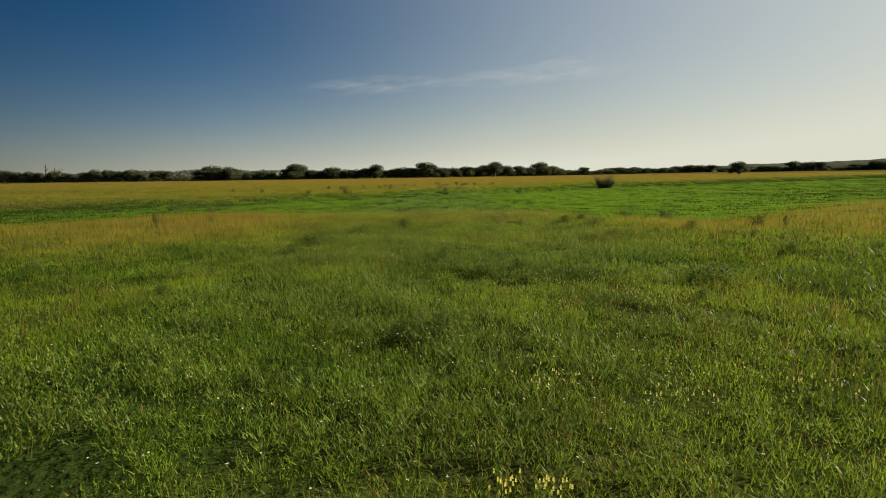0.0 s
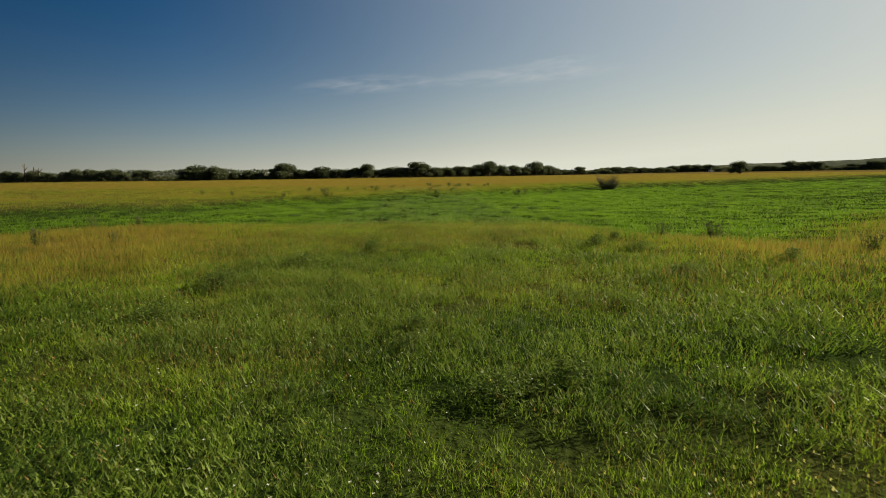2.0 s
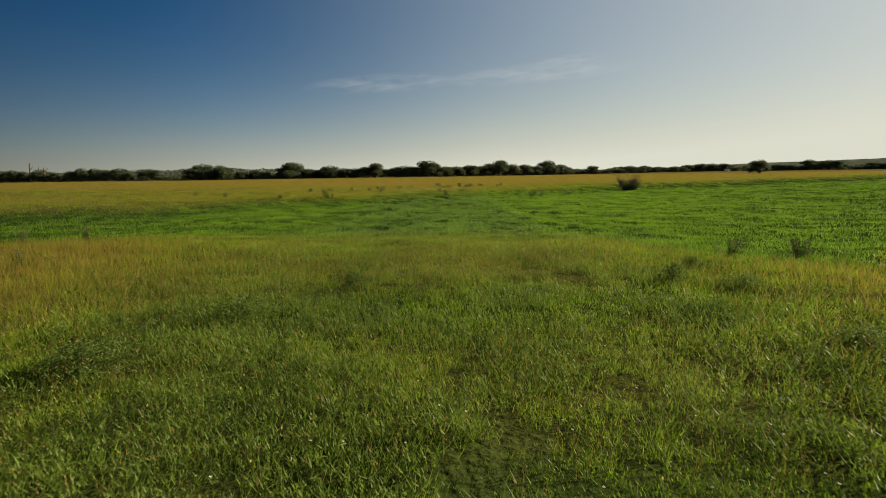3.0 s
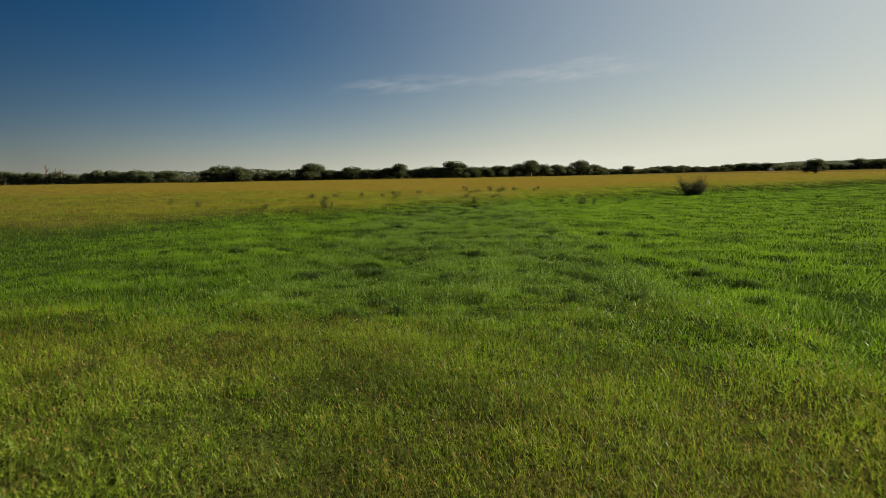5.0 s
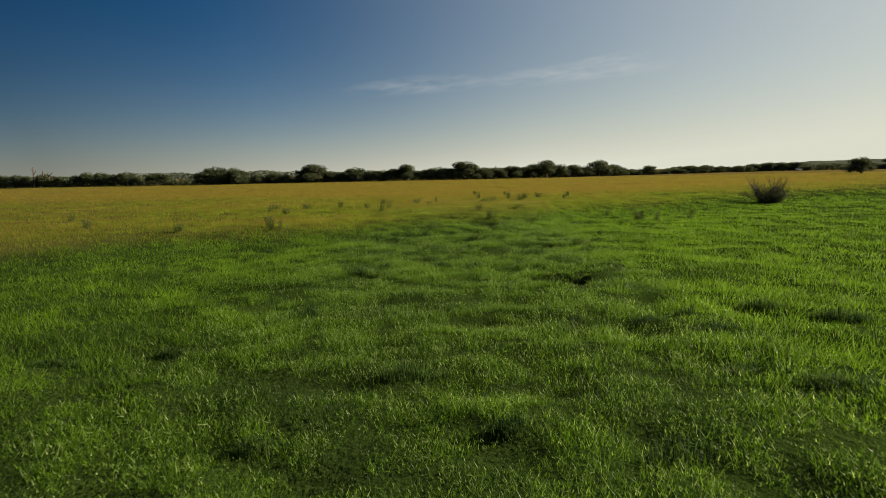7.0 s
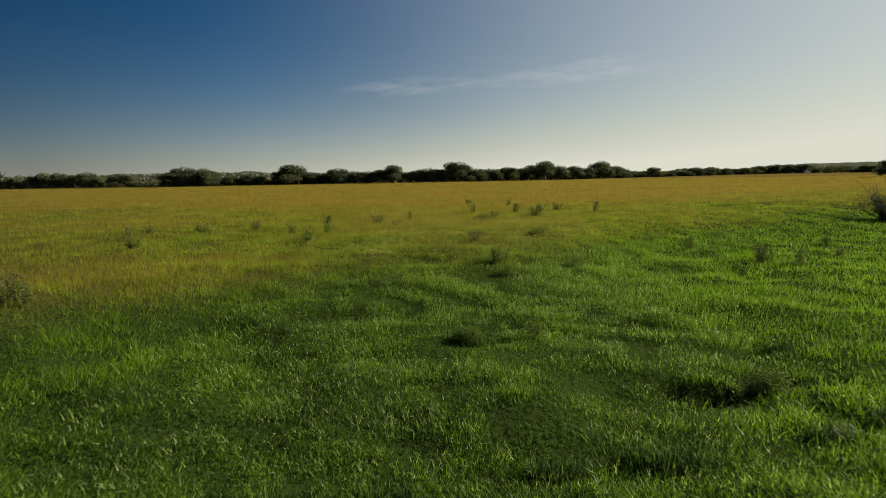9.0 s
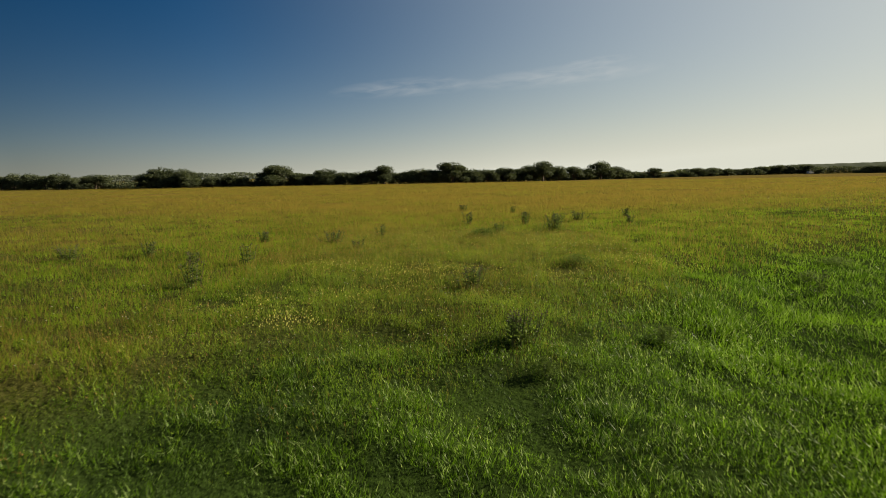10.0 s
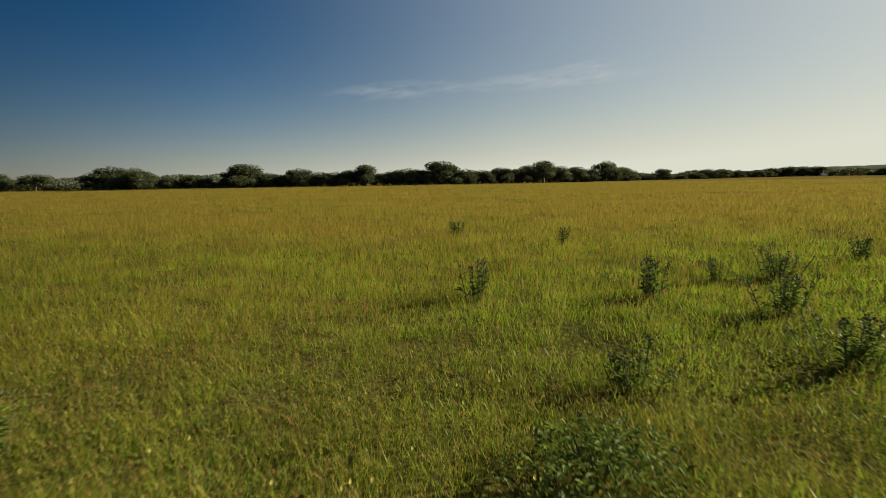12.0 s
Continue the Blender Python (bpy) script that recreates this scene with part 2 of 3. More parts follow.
    h = h + (0.06 + 0.15 * wet * (1 - 0.75 * smooth(np.abs(x), 6, 16))) * (patchy(x, y, 1.05, 2) - 0.5) + (0.12 - 0.06 * wet) * (patchy(x, y, 3.7, 13) - 0.5) + 0.16 * (patchy(x, y, 11.0, 3) - 0.5)
    return h - pitted(x, y)[1]


def dryness(x, y):
    """How much of the grass has ripened to straw, 0 to 1."""
    wet = hollow(x, y)
    beyond = smooth(y - far_edge(x), -1.0, 5.0)
    sides = np.maximum(smooth(-x, 1, 10), 0.85 * smooth(x - 0.25 * y, -1, 4))
    band = smooth(y + 0.15 * np.abs(x), 15, 26) * (0.08 + 0.92 * smooth((near_edge(x) - y) / (1 - 0.5 * smooth(np.abs(x), 6, 13)), 1, 11)) * (0.30 + 0.80 * sides)
    first = 0.05 + 0.62 * band + 0.36 * (patchy(x, y, 4.0, 9) - 0.5)
    hay = 0.74 + 0.3 * (patchy(x, y, 6.0, 4) - 0.5) - 0.27 * smooth(far_edge(x) + 38 - y, 0, 34) - 0.24 * smooth(21 - np.abs(y - 95), 0, 10) + 0.15 * smooth(y, 105, 150)
    d = first * (1 - beyond) + hay * beyond
    return np.clip(d * (1 - 0.96 * wet), 0, 1)


def closeness(x, y):
    """The least distance from which the flight sees a spot of ground."""
    ax = np.abs(x)
    return np.where(y - 90.8 > ax / 0.72, np.maximum(np.hypot(ax, y - 90.8), 4.3), np.maximum(4.3, 1.72 * ax))


def mesh_from(name, verts, loops, starts, material, floats=None):
    me = bpy.data.meshes.new(name)
    me.vertices.add(len(verts))
    me.vertices.foreach_set("co", np.ascontiguousarray(verts, np.float32).ravel())
    me.loops.add(len(loops))
    me.loops.foreach_set("vertex_index", np.ascontiguousarray(loops, np.int32))
    me.polygons.add(len(starts))
    me.polygons.foreach_set("loop_start", np.ascontiguousarray(starts, np.int32))
    for key, values in (floats or {}).items():
        at = me.attributes.new(key, "FLOAT", "POINT")
        at.data.foreach_set("value", np.ascontiguousarray(values, np.float32))
    me.update(calc_edges=True)
    me.validate()
    me.materials.append(material)
    return me


# ground: one sheet, fine along the flight and coarse towards the horizon
def ground_material():
    m = bpy.data.materials.new("meadow soil and thatch")
    m.use_nodes = True
    t = m.node_tree
    skin = t.nodes["Principled BSDF"]
    geo = t.nodes.new("ShaderNodeNewGeometry")
    fine, mid, big = (t.nodes.new("ShaderNodeTexNoise") for _ in range(3))
    for n, s in ((fine, 9.0), (mid, 0.8), (big, 0.05)):
        n.inputs["Scale"].default_value, n.inputs["Detail"].default_value = s, 5.0
        t.links.new(geo.outputs["Position"], n.inputs["Vector"])
    dry = t.nodes.new("ShaderNodeAttribute")
    dry.attribute_name = "dry"

    def mix(kind, fac, a, b):
        n = t.nodes.new("ShaderNodeMixRGB")
        n.blend_type = kind
        for i, v in enumerate((fac, a, b)):
            if isinstance(v, float):
                n.inputs[i].default_value = v
            elif isinstance(v, tuple):
                n.inputs[i].default_value = (*v, 1)
            else:
                t.links.new(v, n.inputs[i])
        return n.outputs[0]

    green = mix("MIX", mid.outputs["Fac"], (0.014, 0.026, 0.007), (0.042, 0.070, 0.013))
    straw = mix("MIX", mid.outputs["Fac"], (0.120, 0.092, 0.026), (0.215, 0.158, 0.046))
    sward = mix("MIX", dry.outputs["Fac"], green, straw)
    mud = t.nodes.new("ShaderNodeAttribute")
    mud.attribute_name = "mud"
    col = mix("MIX", mud.outputs["Fac"], sward, mix("MIX", mid.outputs["Fac"], (0.010, 0.008, 0.006), (0.026, 0.021, 0.014)))
    col = mix("MIX", 0.5, col, mix("MULTIPLY", 1.0, col, fine.outputs["Fac"]))
    t.links.new(col, skin.inputs["Base Color"])
    skin.inputs["Roughness"].default_value = 0.95
    skin.inputs["Specular IOR Level"].default_value = 0.0
    b = t.nodes.new("ShaderNodeBump")
    b.inputs["Strength"].default_value, b.inputs["Distance"].default_value = 0.8, 0.08
    t.links.new(fine.outputs["Fac"], b.inputs["Height"])
    t.links.new(b.outputs[0], skin.inputs["Normal"])
    return m


def spaced(inner, step, outer, grow=1.16):
    a, s = [0.0], step
    while a[-1] < outer:
        a.append(a[-1] + s)
        if a[-1] > inner:
            s *= grow
    return np.array(a)


half_x = spaced(12, 0.25, 4000, 1.09)
gx = np.r_[-half_x[:0:-1], half_x]
gy = np.r_[-spaced(4, 1.0, 3000, 1.3)[:0:-1], spaced(105, 0.28, 4500, 1.12)]
GX, GY = np.meshgrid(gx, gy)
gz = land(GX, GY) * smooth(900 - np.hypot(GX, GY), 0, 500)
nx, ny = len(gx), len(gy)
I, J = np.meshgrid(np.arange(nx - 1), np.arange(ny - 1))
c0 = (J * nx + I).ravel()
gl = np.stack([c0, c0 + 1, c0 + nx + 1, c0 + nx], 1).ravel()
ground = new("ground", mesh_from("ground", np.stack([GX.ravel(), GY.ravel(), gz.ravel()], 1), gl, np.arange(len(c0)) * 4, ground_material(), {"dry": dryness(GX, GY).ravel(), "mud": pitted(GX, GY)[0].ravel()}))
tagged(ground, "flat grassy floodplain soil with a shallow wet hollow", "ground", kind="structure")


# ---- grass ----
def blades(name, x, y, base, tall, wide, lean_x, lean_y, dry0, dry1, tone, material, head=False):
    """Grass: near the flight each plant is an upright stalk and a short leaf that bends away from it (or a seed head on top); far off it is one straight blade."""
    near = closeness(x, y) < 6.0 + 6.0 * rng.random(len(x))
    n, f = int(near.sum()), int((~near).sum())
    z0 = land(x, y) + base
    top = z0 + tall * np.sqrt(np.clip(1 - 0.45 * (lean_x**2 + lean_y**2) / tall**2, 0.1, 1))
    # near: stalk and leaf
    a = rng.random(n) * np.pi
    X, Y, Z, T, W, LX, LY = (v[near] for v in (x, y, z0, tall, wide, lean_x, lean_y))
    share = 0.30 if head else 0.42
    dx, dy = np.cos(a) * W * share, np.sin(a) * W * share
    reach = 0.92 if head else 0.75
    v = np.empty((n, 6, 3), np.float32)
    v[:, 0] = np.stack([X - dx, Y - dy, Z], 1)
    v[:, 1] = np.stack([X + dx, Y + dy, Z], 1)
    v[:, 2] = np.stack([X + 0.6 * LX, Y + 0.6 * LY, Z + reach * T], 1)
    b = rng.random(n) * 2 * np.pi
    if head:
        up, rise, long, slip = 0.70 + 0.2 * rng.random(n), 0.9 + 0 * b, 0.055 * (0.7 + 0.6 * rng.random(n)), 0.55
    else:
        up, rise, long, slip = 0.25 + 0.60 * rng.random(n), 0.1 + 2.0 * rng.random(n), T * (0.28 + 0.36 * rng.random(n)), 0.45
    root = np.stack([X + slip * LX, Y + slip * LY, Z + up * T], 1)
    flat = 1 / np.sqrt(1 + rise**2)
    way = np.stack([np.cos(b) * flat, np.sin(b) * flat, rise * flat], 1)
    roll = 0.9 * (rng.random(n) - 0.5)
    side = np.stack([-np.sin(b), np.cos(b), roll], 1) * (W * (0.55 if head else 0.66))[:, None]
    v[:, 3] = root - side
    v[:, 4] = root + side
    v[:, 5] = root + way * long[:, None]
    # far: one blade
    a = -0.2 + 0.35 * rng.standard_normal(f)
    dx, dy = np.cos(a) * 0.6 * wide[~near], np.sin(a) * 0.6 * wide[~near]
    far_at = np.stack([x, y, z0], 1)[~near]
    off = np.stack([dx, dy, 0 * dx], 1)
    w = np.stack([far_at - off, far_at + off, np.stack([x + lean_x, y + lean_y, top], 1)[~near]], 1)
    d0, d1 = dry0[near], dry1[near]
    dry = np.r_[np.stack([d0, d0, 0.5 * (d0 + d1), d1, d1, d1], 1).ravel(), np.stack([dry0, dry0, dry1], 1)[~near].ravel()]
    tones = np.r_[np.repeat(tone[near], 6), np.repeat(tone[~near], 3)]
    loops = np.arange(6 * n + 3 * f)
    return new(name, mesh_from(name, np.concatenate([v.reshape(-1, 3), w.reshape(-1, 3)]), loops, loops[::3], material, {"dry": dry, "tone": tones}))


def scattered(most, reach=260.0):
    """Spots for tufts: dense where the flight passes low, thinner far off."""
    xs, ys = [], []
    y0 = -12.0
    while y0 < reach:
        deep = 3.0 if y0 < 110 else 8.0
        for x0 in np.arange(-180, 180, 3.0):
            if abs(x0 + 1.5) > max(0.74 * (y0 + deep) + 3, 24):
                continue
            d = float(closeness(max(abs(x0 + 1.5) - 1.5, 0.0), y0 + deep / 2))
            d += max(0.0, 3.0 - y0) * 2.0
            k = rng.poisson(most * min((4.3 / d) ** 1.15, 0.203 * (17.2 / d) ** 1.5) * 3 * deep)
            xs.append(x0 + 3 * rng.random(k))
            ys.append(y0 + deep * rng.random(k))
        y0 += deep
    return np.concatenate(xs), np.concatenate(ys)


# where dark sedge tussocks crowd out the grass
SEDGE_FIRST = [
    (-1.8, 36.8), (-1.1, 37.5), (-1.5, 38.5), (4.1, 38.7), (6.7, 38.9), (2.8, 39.0), (2.0, 39.9), (8.0, 42.1),
    (-0.1, 42.8), (7.1, 43.4), (-4.4, 43.8), (-2.5, 43.8), (2.1, 43.8), (3.3, 44.7), (4.3, 44.7), (6.1, 45.9),
    (4.8, 46.0), (2.7, 47.8), (-2.4, 48.1), (0.7, 48.4), (5.7, 50.2), (-0.8, 50.7), (7.9, 50.8), (-9.2, 51.0),
    (4.8, 51.1), (-7.5, 51.6), (-5.5, 52.2), (5.2, 53.6),
]
SEDGE_SECOND = [
    (4.0, 54.2), (2.6, 54.3), (8.2, 54.4), (5.0, 54.9), (-3.8, 55.0), (10.2, 55.1), (7.1, 55.7), (2.6, 59.0),
    (2.5, 60.5), (-3.7, 61.0), (4.7, 61.1), (3.7, 61.5), (-4.0, 62.3), (-0.9, 62.5), (0.1, 62.5), (5.0, 62.6),
    (-3.1, 63.0), (2.2, 63.7), (3.1, 63.7), (-1.8, 64.8), (-0.6, 65.1), (1.2, 65.7), (2.5, 65.9), (4.8, 66.7),
    (5.8, 67.2), (-9.3, 68.2), (4.7, 68.3), (5.9, 70.6), (0.1, 71.2),
]


TUFT = 8
TX, TY = scattered(108.0)
bare = pitted(TX, TY)[0] > 0.12 + 0.45 * rng.random(len(TX))
TX, TY = TX[~bare], TY[~bare]
nt = len(TX)
t_far = closeness(TX, TY) / 4.3
t_dry = np.clip(dryness(TX, TY) + 0.12 / np.sqrt(t_far) * rng.standard_normal(nt), 0, 1)
t_wet = hollow(TX, TY, 2.6) > rng.random(nt)
t_bump = np.where(t_wet, patchy(TX, TY, 0.26, 1) * 0.4 + patchy(TX, TY, 0.85, 6) * 0.6, patchy(TX, TY, 0.26, 1) * 0.6 + patchy(TX, TY, 1.2, 6) * 0.4)
even = smooth(t_far, 2.5, 6.0)
t_tall = np.where(t_wet, (0.22 + 0.6 * even) + (1.6 - 1.2 * even) * t_bump, 0.6 + 0.8 * t_bump) * np.exp(0.15 * rng.standard_normal(nt))
calm = (1 - 0.65 * t_dry) / t_far**0.9
# wet grass toned lighter rightward and far off: backlight put into the colour
t_tone = np.clip(0.45 + 0.26 * calm * rng.standard_normal(nt) + 0.5 * (patchy(TX, TY, 0.9, 14) - 0.5) + np.where(t_wet, 0.11 * smooth(TX, -7, 8) + 0.14 * even - 0.11, 0), 0, 1)
t_turn = 2 * np.pi * patchy(TX, TY, 2.2, 8) * 1.5 + 0.8 * rng.standard_normal(nt)
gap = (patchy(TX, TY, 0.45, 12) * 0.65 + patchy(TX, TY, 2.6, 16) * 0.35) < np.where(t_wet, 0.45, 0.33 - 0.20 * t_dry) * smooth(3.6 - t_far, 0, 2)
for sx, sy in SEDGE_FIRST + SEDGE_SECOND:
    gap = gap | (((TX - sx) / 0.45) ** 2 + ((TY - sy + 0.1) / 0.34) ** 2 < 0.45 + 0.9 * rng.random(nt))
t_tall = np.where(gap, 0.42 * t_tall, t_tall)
# shade between tufts and round sedges painted in: darker tone in the gaps
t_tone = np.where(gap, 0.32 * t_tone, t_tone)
t_herb = (~t_wet) & (rng.random(nt) < 0.80 * smooth(patchy(TX, TY, 1.3, 18), 0.32, 0.62) * smooth(34 - TY, 0, 16) * (1 - 0.8 * t_dry) + 0.06)


def spread(pick, count, tight):
    """Blades of the picked tufts: which tuft, and where each stands, leaning outwards."""
    who = np.repeat(np.flatnonzero(pick), count)
    n = len(who)
    r = tight * np.sqrt(t_far[who]) * np.sqrt(rng.random(n))
    a = 2 * np.pi * rng.random(n)
    return who, TX[who] + r * np.cos(a), TY[who] + r * np.sin(a), a, n


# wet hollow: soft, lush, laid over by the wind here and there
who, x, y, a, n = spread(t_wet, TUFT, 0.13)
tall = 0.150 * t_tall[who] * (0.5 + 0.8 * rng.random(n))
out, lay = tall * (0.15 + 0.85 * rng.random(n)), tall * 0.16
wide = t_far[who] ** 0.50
# the dry value at the tips places the painted glints, few and random
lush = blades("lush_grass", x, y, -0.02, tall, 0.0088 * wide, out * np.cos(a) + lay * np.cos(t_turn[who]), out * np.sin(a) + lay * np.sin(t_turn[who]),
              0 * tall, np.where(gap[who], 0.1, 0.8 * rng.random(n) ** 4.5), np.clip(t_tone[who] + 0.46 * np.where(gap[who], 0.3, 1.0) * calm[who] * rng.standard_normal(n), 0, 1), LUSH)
tagged(lush, "lush bright green wet grass in soft tussocks", "grass", kind="stuff")

# drier meadow
who, x, y, a, n = spread(~t_wet & ~t_herb, TUFT, 0.12)
tall = (0.105 + 0.14 * t_dry[who]) * t_tall[who] * (0.55 + 0.7 * rng.random(n))
out, lay = tall * (0.12 + 0.65 * rng.random(n)), tall * 0.12
wide = t_far[who] ** 0.50
ripe = np.clip(t_dry[who] * (0.9 + 0.5 * (rng.random(n) - 0.5) / np.sqrt(t_far[who])), 0, 1)
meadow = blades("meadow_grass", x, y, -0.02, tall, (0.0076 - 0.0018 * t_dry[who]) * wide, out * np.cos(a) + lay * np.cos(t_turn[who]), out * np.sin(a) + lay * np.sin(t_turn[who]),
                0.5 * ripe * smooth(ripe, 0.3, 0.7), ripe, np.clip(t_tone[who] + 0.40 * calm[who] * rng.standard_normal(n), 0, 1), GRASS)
tagged(meadow, "tall green meadow grass ripening to straw", "grass", kind="stuff")

# small herbs among the grass
who, x, y, a, n = spread(t_herb & ~gap, TUFT, 0.12)
tall = 0.13 * t_tall[who] * (0.4 + 0.8 * rng.random(n))
out = tall * (0.4 + 0.8 * rng.random(n))
wide = t_far[who] ** 0.50
herbs = blades("meadow_herbs", x, y, 0.12 * rng.random(n), tall, 0.0125 * wide, out * np.cos(a), out * np.sin(a),
               0 * tall, 0.4 * rng.random(n) ** 2, np.clip(t_tone[who] + 0.2 * rng.standard_normal(n), 0, 1), FORB)
tagged(herbs, "dark leafy small herbs among the meadow grass", "herbs", kind="stuff")

# seed heads over the dry grass
pick = (~t_wet) & ~gap & (rng.random(nt) < 0.03 + 0.06 * (TY > 60) + 0.95 * t_dry)
who, x, y, a, n = spread(pick, 3, 0.14)
tall = (0.20 + 0.10 * rng.random(n) + 0.11 * t_dry[who]) * (0.65 + 0.35 * t_tall[who])
bend = tall * (0.10 + 0.4 * rng.random(n))
wide = t_far[who] ** 0.50
heads = blades("seed_heads", x, y, -0.02, tall, 0.0066 * wide, bend * np.cos(a), bend * np.sin(a),
               0.1 + 0 * tall, 0.85 + 0.30 * (rng.random(n) - 0.5) / np.sqrt(t_far[who]), np.clip(t_tone[who], 0, 1), RIPE, head=True)
tagged(heads, "golden brown ripe seed heads over the dry meadow", "grass", kind="stuff")


# ---- things ----
def part(name, bm, material, parent, label=""):
    """Links a bmesh as one mesh object under a thing or a part."""
    me = bpy.data.meshes.new(name)
    bm.to_mesh(me)
    bm.free()
    me.materials.append(material)
    ob = new(name, me)
    ob.parent = parent
    if label:
        ob["label"] = label
    return ob


def limb(bm, p, q, r0, r1, sides=6, rings=3, wander=0.0, rnd=random):
    """A tapered, slightly crooked round limb from p to q."""
    p, q = Vector(p), Vector(q)
    way = (q - p).normalized()
    u = way.orthogonal().normalized()
    w = way.cross(u)
    last, off = None, Vector((0, 0, 0))
    for k in range(rings + 1):
        f = k / rings
        if 0 < k:
            off = off + Vector((rnd.uniform(-1, 1), rnd.uniform(-1, 1), 0)) * wander
        c, r = p.lerp(q, f) + off, r0 + (r1 - r0) * f
        ring = [bm.verts.new(c + (u * math.cos(2 * math.pi * i / sides) + w * math.sin(2 * math.pi * i / sides)) * r) for i in range(sides)]
        if last:
            for i in range(sides):
                bm.faces.new((last[i], last[(i + 1) % sides], ring[(i + 1) % sides], ring[i]))
        last = ring
    bm.faces.new(last)
    return q + off


def leaf(bm, at, way, up, long, wide, fold=0.15):
    """A pointed leaf of two folded halves."""
    way, up = way.normalized(), up.normalized()
    side = way.cross(up).normalized()
    a = bm.verts.new(at)
    b = bm.verts.new(at + way * long * 0.45 + side * wide / 2 + up * long * fold)
    c = bm.verts.new(at + way * long * 0.45 - side * wide / 2 + up * long * fold)
    d = bm.verts.new(at + way * long - up * long * 0.1)
    m = bm.verts.new(at + way * long * 0.5)
    bm.faces.new((a, b, m))
    bm.faces.new((a, m, c))
    bm.faces.new((b, d, m))
    bm.faces.new((m, d, c))


def clump(verts, faces, c, size, rnd):
    """A spray of leaves as one small bent four-sided piece, turned at random."""
    n = Vector((rnd.gauss(0, 1), rnd.gauss(0, 1), rnd.gauss(0, 1))).normalized()
    u = n.orthogonal().normalized()
    w = n.cross(u)
    k = len(verts)
    s = size * rnd.uniform(0.6, 1.3)
    verts.extend([c + u * s * 0.5, c + w * s * 0.35 + n * s * 0.12, c - u * s * 0.5, c - w * s * 0.35 + n * s * 0.12])
    faces.append((k, k + 1, k + 2, k + 3))


def tree_of(seed, lobes, foot=0.05, leaves=3700, size=0.036, slim=1.0):
    """A broad-leaved tree one metre high and about one metre wide: trunk with limbs, and a rounded crown of leaf sprays in uneven lobes, thick inside and ragged outside."""
    rnd = random.Random(seed)
    thing = new("tree")
    bm = bmesh.new()
    limb(bm, (0, 0, -0.02), (0, 0, 0.5), 0.035, 0.018, 7, 4, 0.008, rnd)
    centres = [(Vector((0, 0, 0.66)), 0.27)]
    for k in range(lobes):
        a = 2 * math.pi * (k * 0.618 + rnd.uniform(-0.08, 0.08))
        z = 0.2 + 0.55 * ((k + 0.5) / lobes) ** 1.1 + rnd.uniform(-0.04, 0.04)
        r = slim * (0.34 if z < 0.5 else 0.25) * rnd.uniform(0.75, 1.1)
        c = Vector((math.cos(a) * r, math.sin(a) * r, z))
        centres.append((c, rnd.uniform(0.10, 0.21)))
        limb(bm, (0, 0, rnd.uniform(0.15, 0.42)), c, 0.014, 0.004, 5, 3, 0.01, rnd)
    part("trunk", bm, BARK, thing, "dark rough trunk with limbs")
    verts, faces = [], []
    share = [r * r for _, r in centres]
    for (c, r), w in zip(centres, share):
        for k in range(int(leaves * w / sum(share))):
            v = Vector((rnd.gauss(0, 1), rnd.gauss(0, 1), rnd.gauss(0, 0.9))).normalized()
            p = c + v * r * (rnd.uniform(0.80, 1.0) if k % 7 else rnd.uniform(0.98, 1.10))
            p.z = max(p.z, foot + 0.06 * rnd.random())
            clump(verts, faces, p, size, rnd)
        for k in range(int(480 * w / sum(share))):
            p = c + Vector((rnd.gauss(0, 1), rnd.gauss(0, 1), rnd.gauss(0, 0.9))).normalized() * r * rnd.uniform(0.2, 0.72)
            p.z = max(p.z, foot + 0.05)
            clump(verts, faces, p, 0.13, rnd)
    me = bpy.data.meshes.new("crown")
    me.from_pydata(verts, [], faces)
    me.materials.append(CROWN)
    crown = new("crown", me)
    crown.parent = thing
    return tagged(thing, "dark green broad-leaved tree at the meadow's edge", "tree", "trees along the meadow's edge")


WOODS_WEST = [
    (-181.9, 264.7, 5.8, 6.3), (-175.6, 263.7, 5.0, 5.8), (-170.4, 262.9, 5.2, 5.3), (-165.7, 262.2, 4.6, 5.2), (-158.1, 260.9, 5.2, 7.1),
    (-152.3, 260.0, 4.2, 5.7), (-144.6, 258.7, 4.6, 5.2), (-137.7, 257.6, 5.6, 11.7), (-129.0, 256.1, 4.6, 6.5), (-123.9, 255.3, 5.4, 5.6),
    (-119.5, 254.6, 4.0, 3.7), (-111.4, 253.2, 4.8, 7.8), (-93.2, 250.0, 5.0, 8.6), (-86.5, 249.3, 6.5, 13.6),
]
WOODS_MIDDLE = [
    (-81.6, 251.6, 4.7, 6.0), (-76.1, 254.1, 3.7, 5.1), (-71.8, 255.9, 4.1, 5.1), (-67.9, 257.6, 3.4, 4.7), (-61.1, 260.5, 5.1, 6.6),
    (-57.9, 261.1, 6.7, 10.9), (-52.0, 261.6, 4.3, 4.8), (-47.8, 261.9, 3.8, 5.2), (-43.6, 262.2, 5.4, 6.7), (-38.0, 262.6, 4.4, 5.7),
    (-33.3, 262.9, 4.3, 5.7), (-29.1, 263.2, 4.7, 6.2), (-25.3, 263.5, 6.1, 7.7), (-17.7, 264.0, 4.4, 5.3),
]
WOODS_AHEAD = [
    (-13.5, 264.3, 5.0, 7.2), (-8.2, 264.7, 4.7, 5.8), (-3.9, 265.1, 6.8, 8.7), (2.3, 269.0, 4.6, 6.4), (7.2, 272.0, 4.3, 5.9),
    (12.8, 275.3, 5.0, 7.5), (18.5, 278.5, 4.7, 6.1), (21.6, 280.3, 5.7, 6.6), (26.4, 283.0, 6.9, 8.8), (32.7, 289.0, 5.4, 6.8),
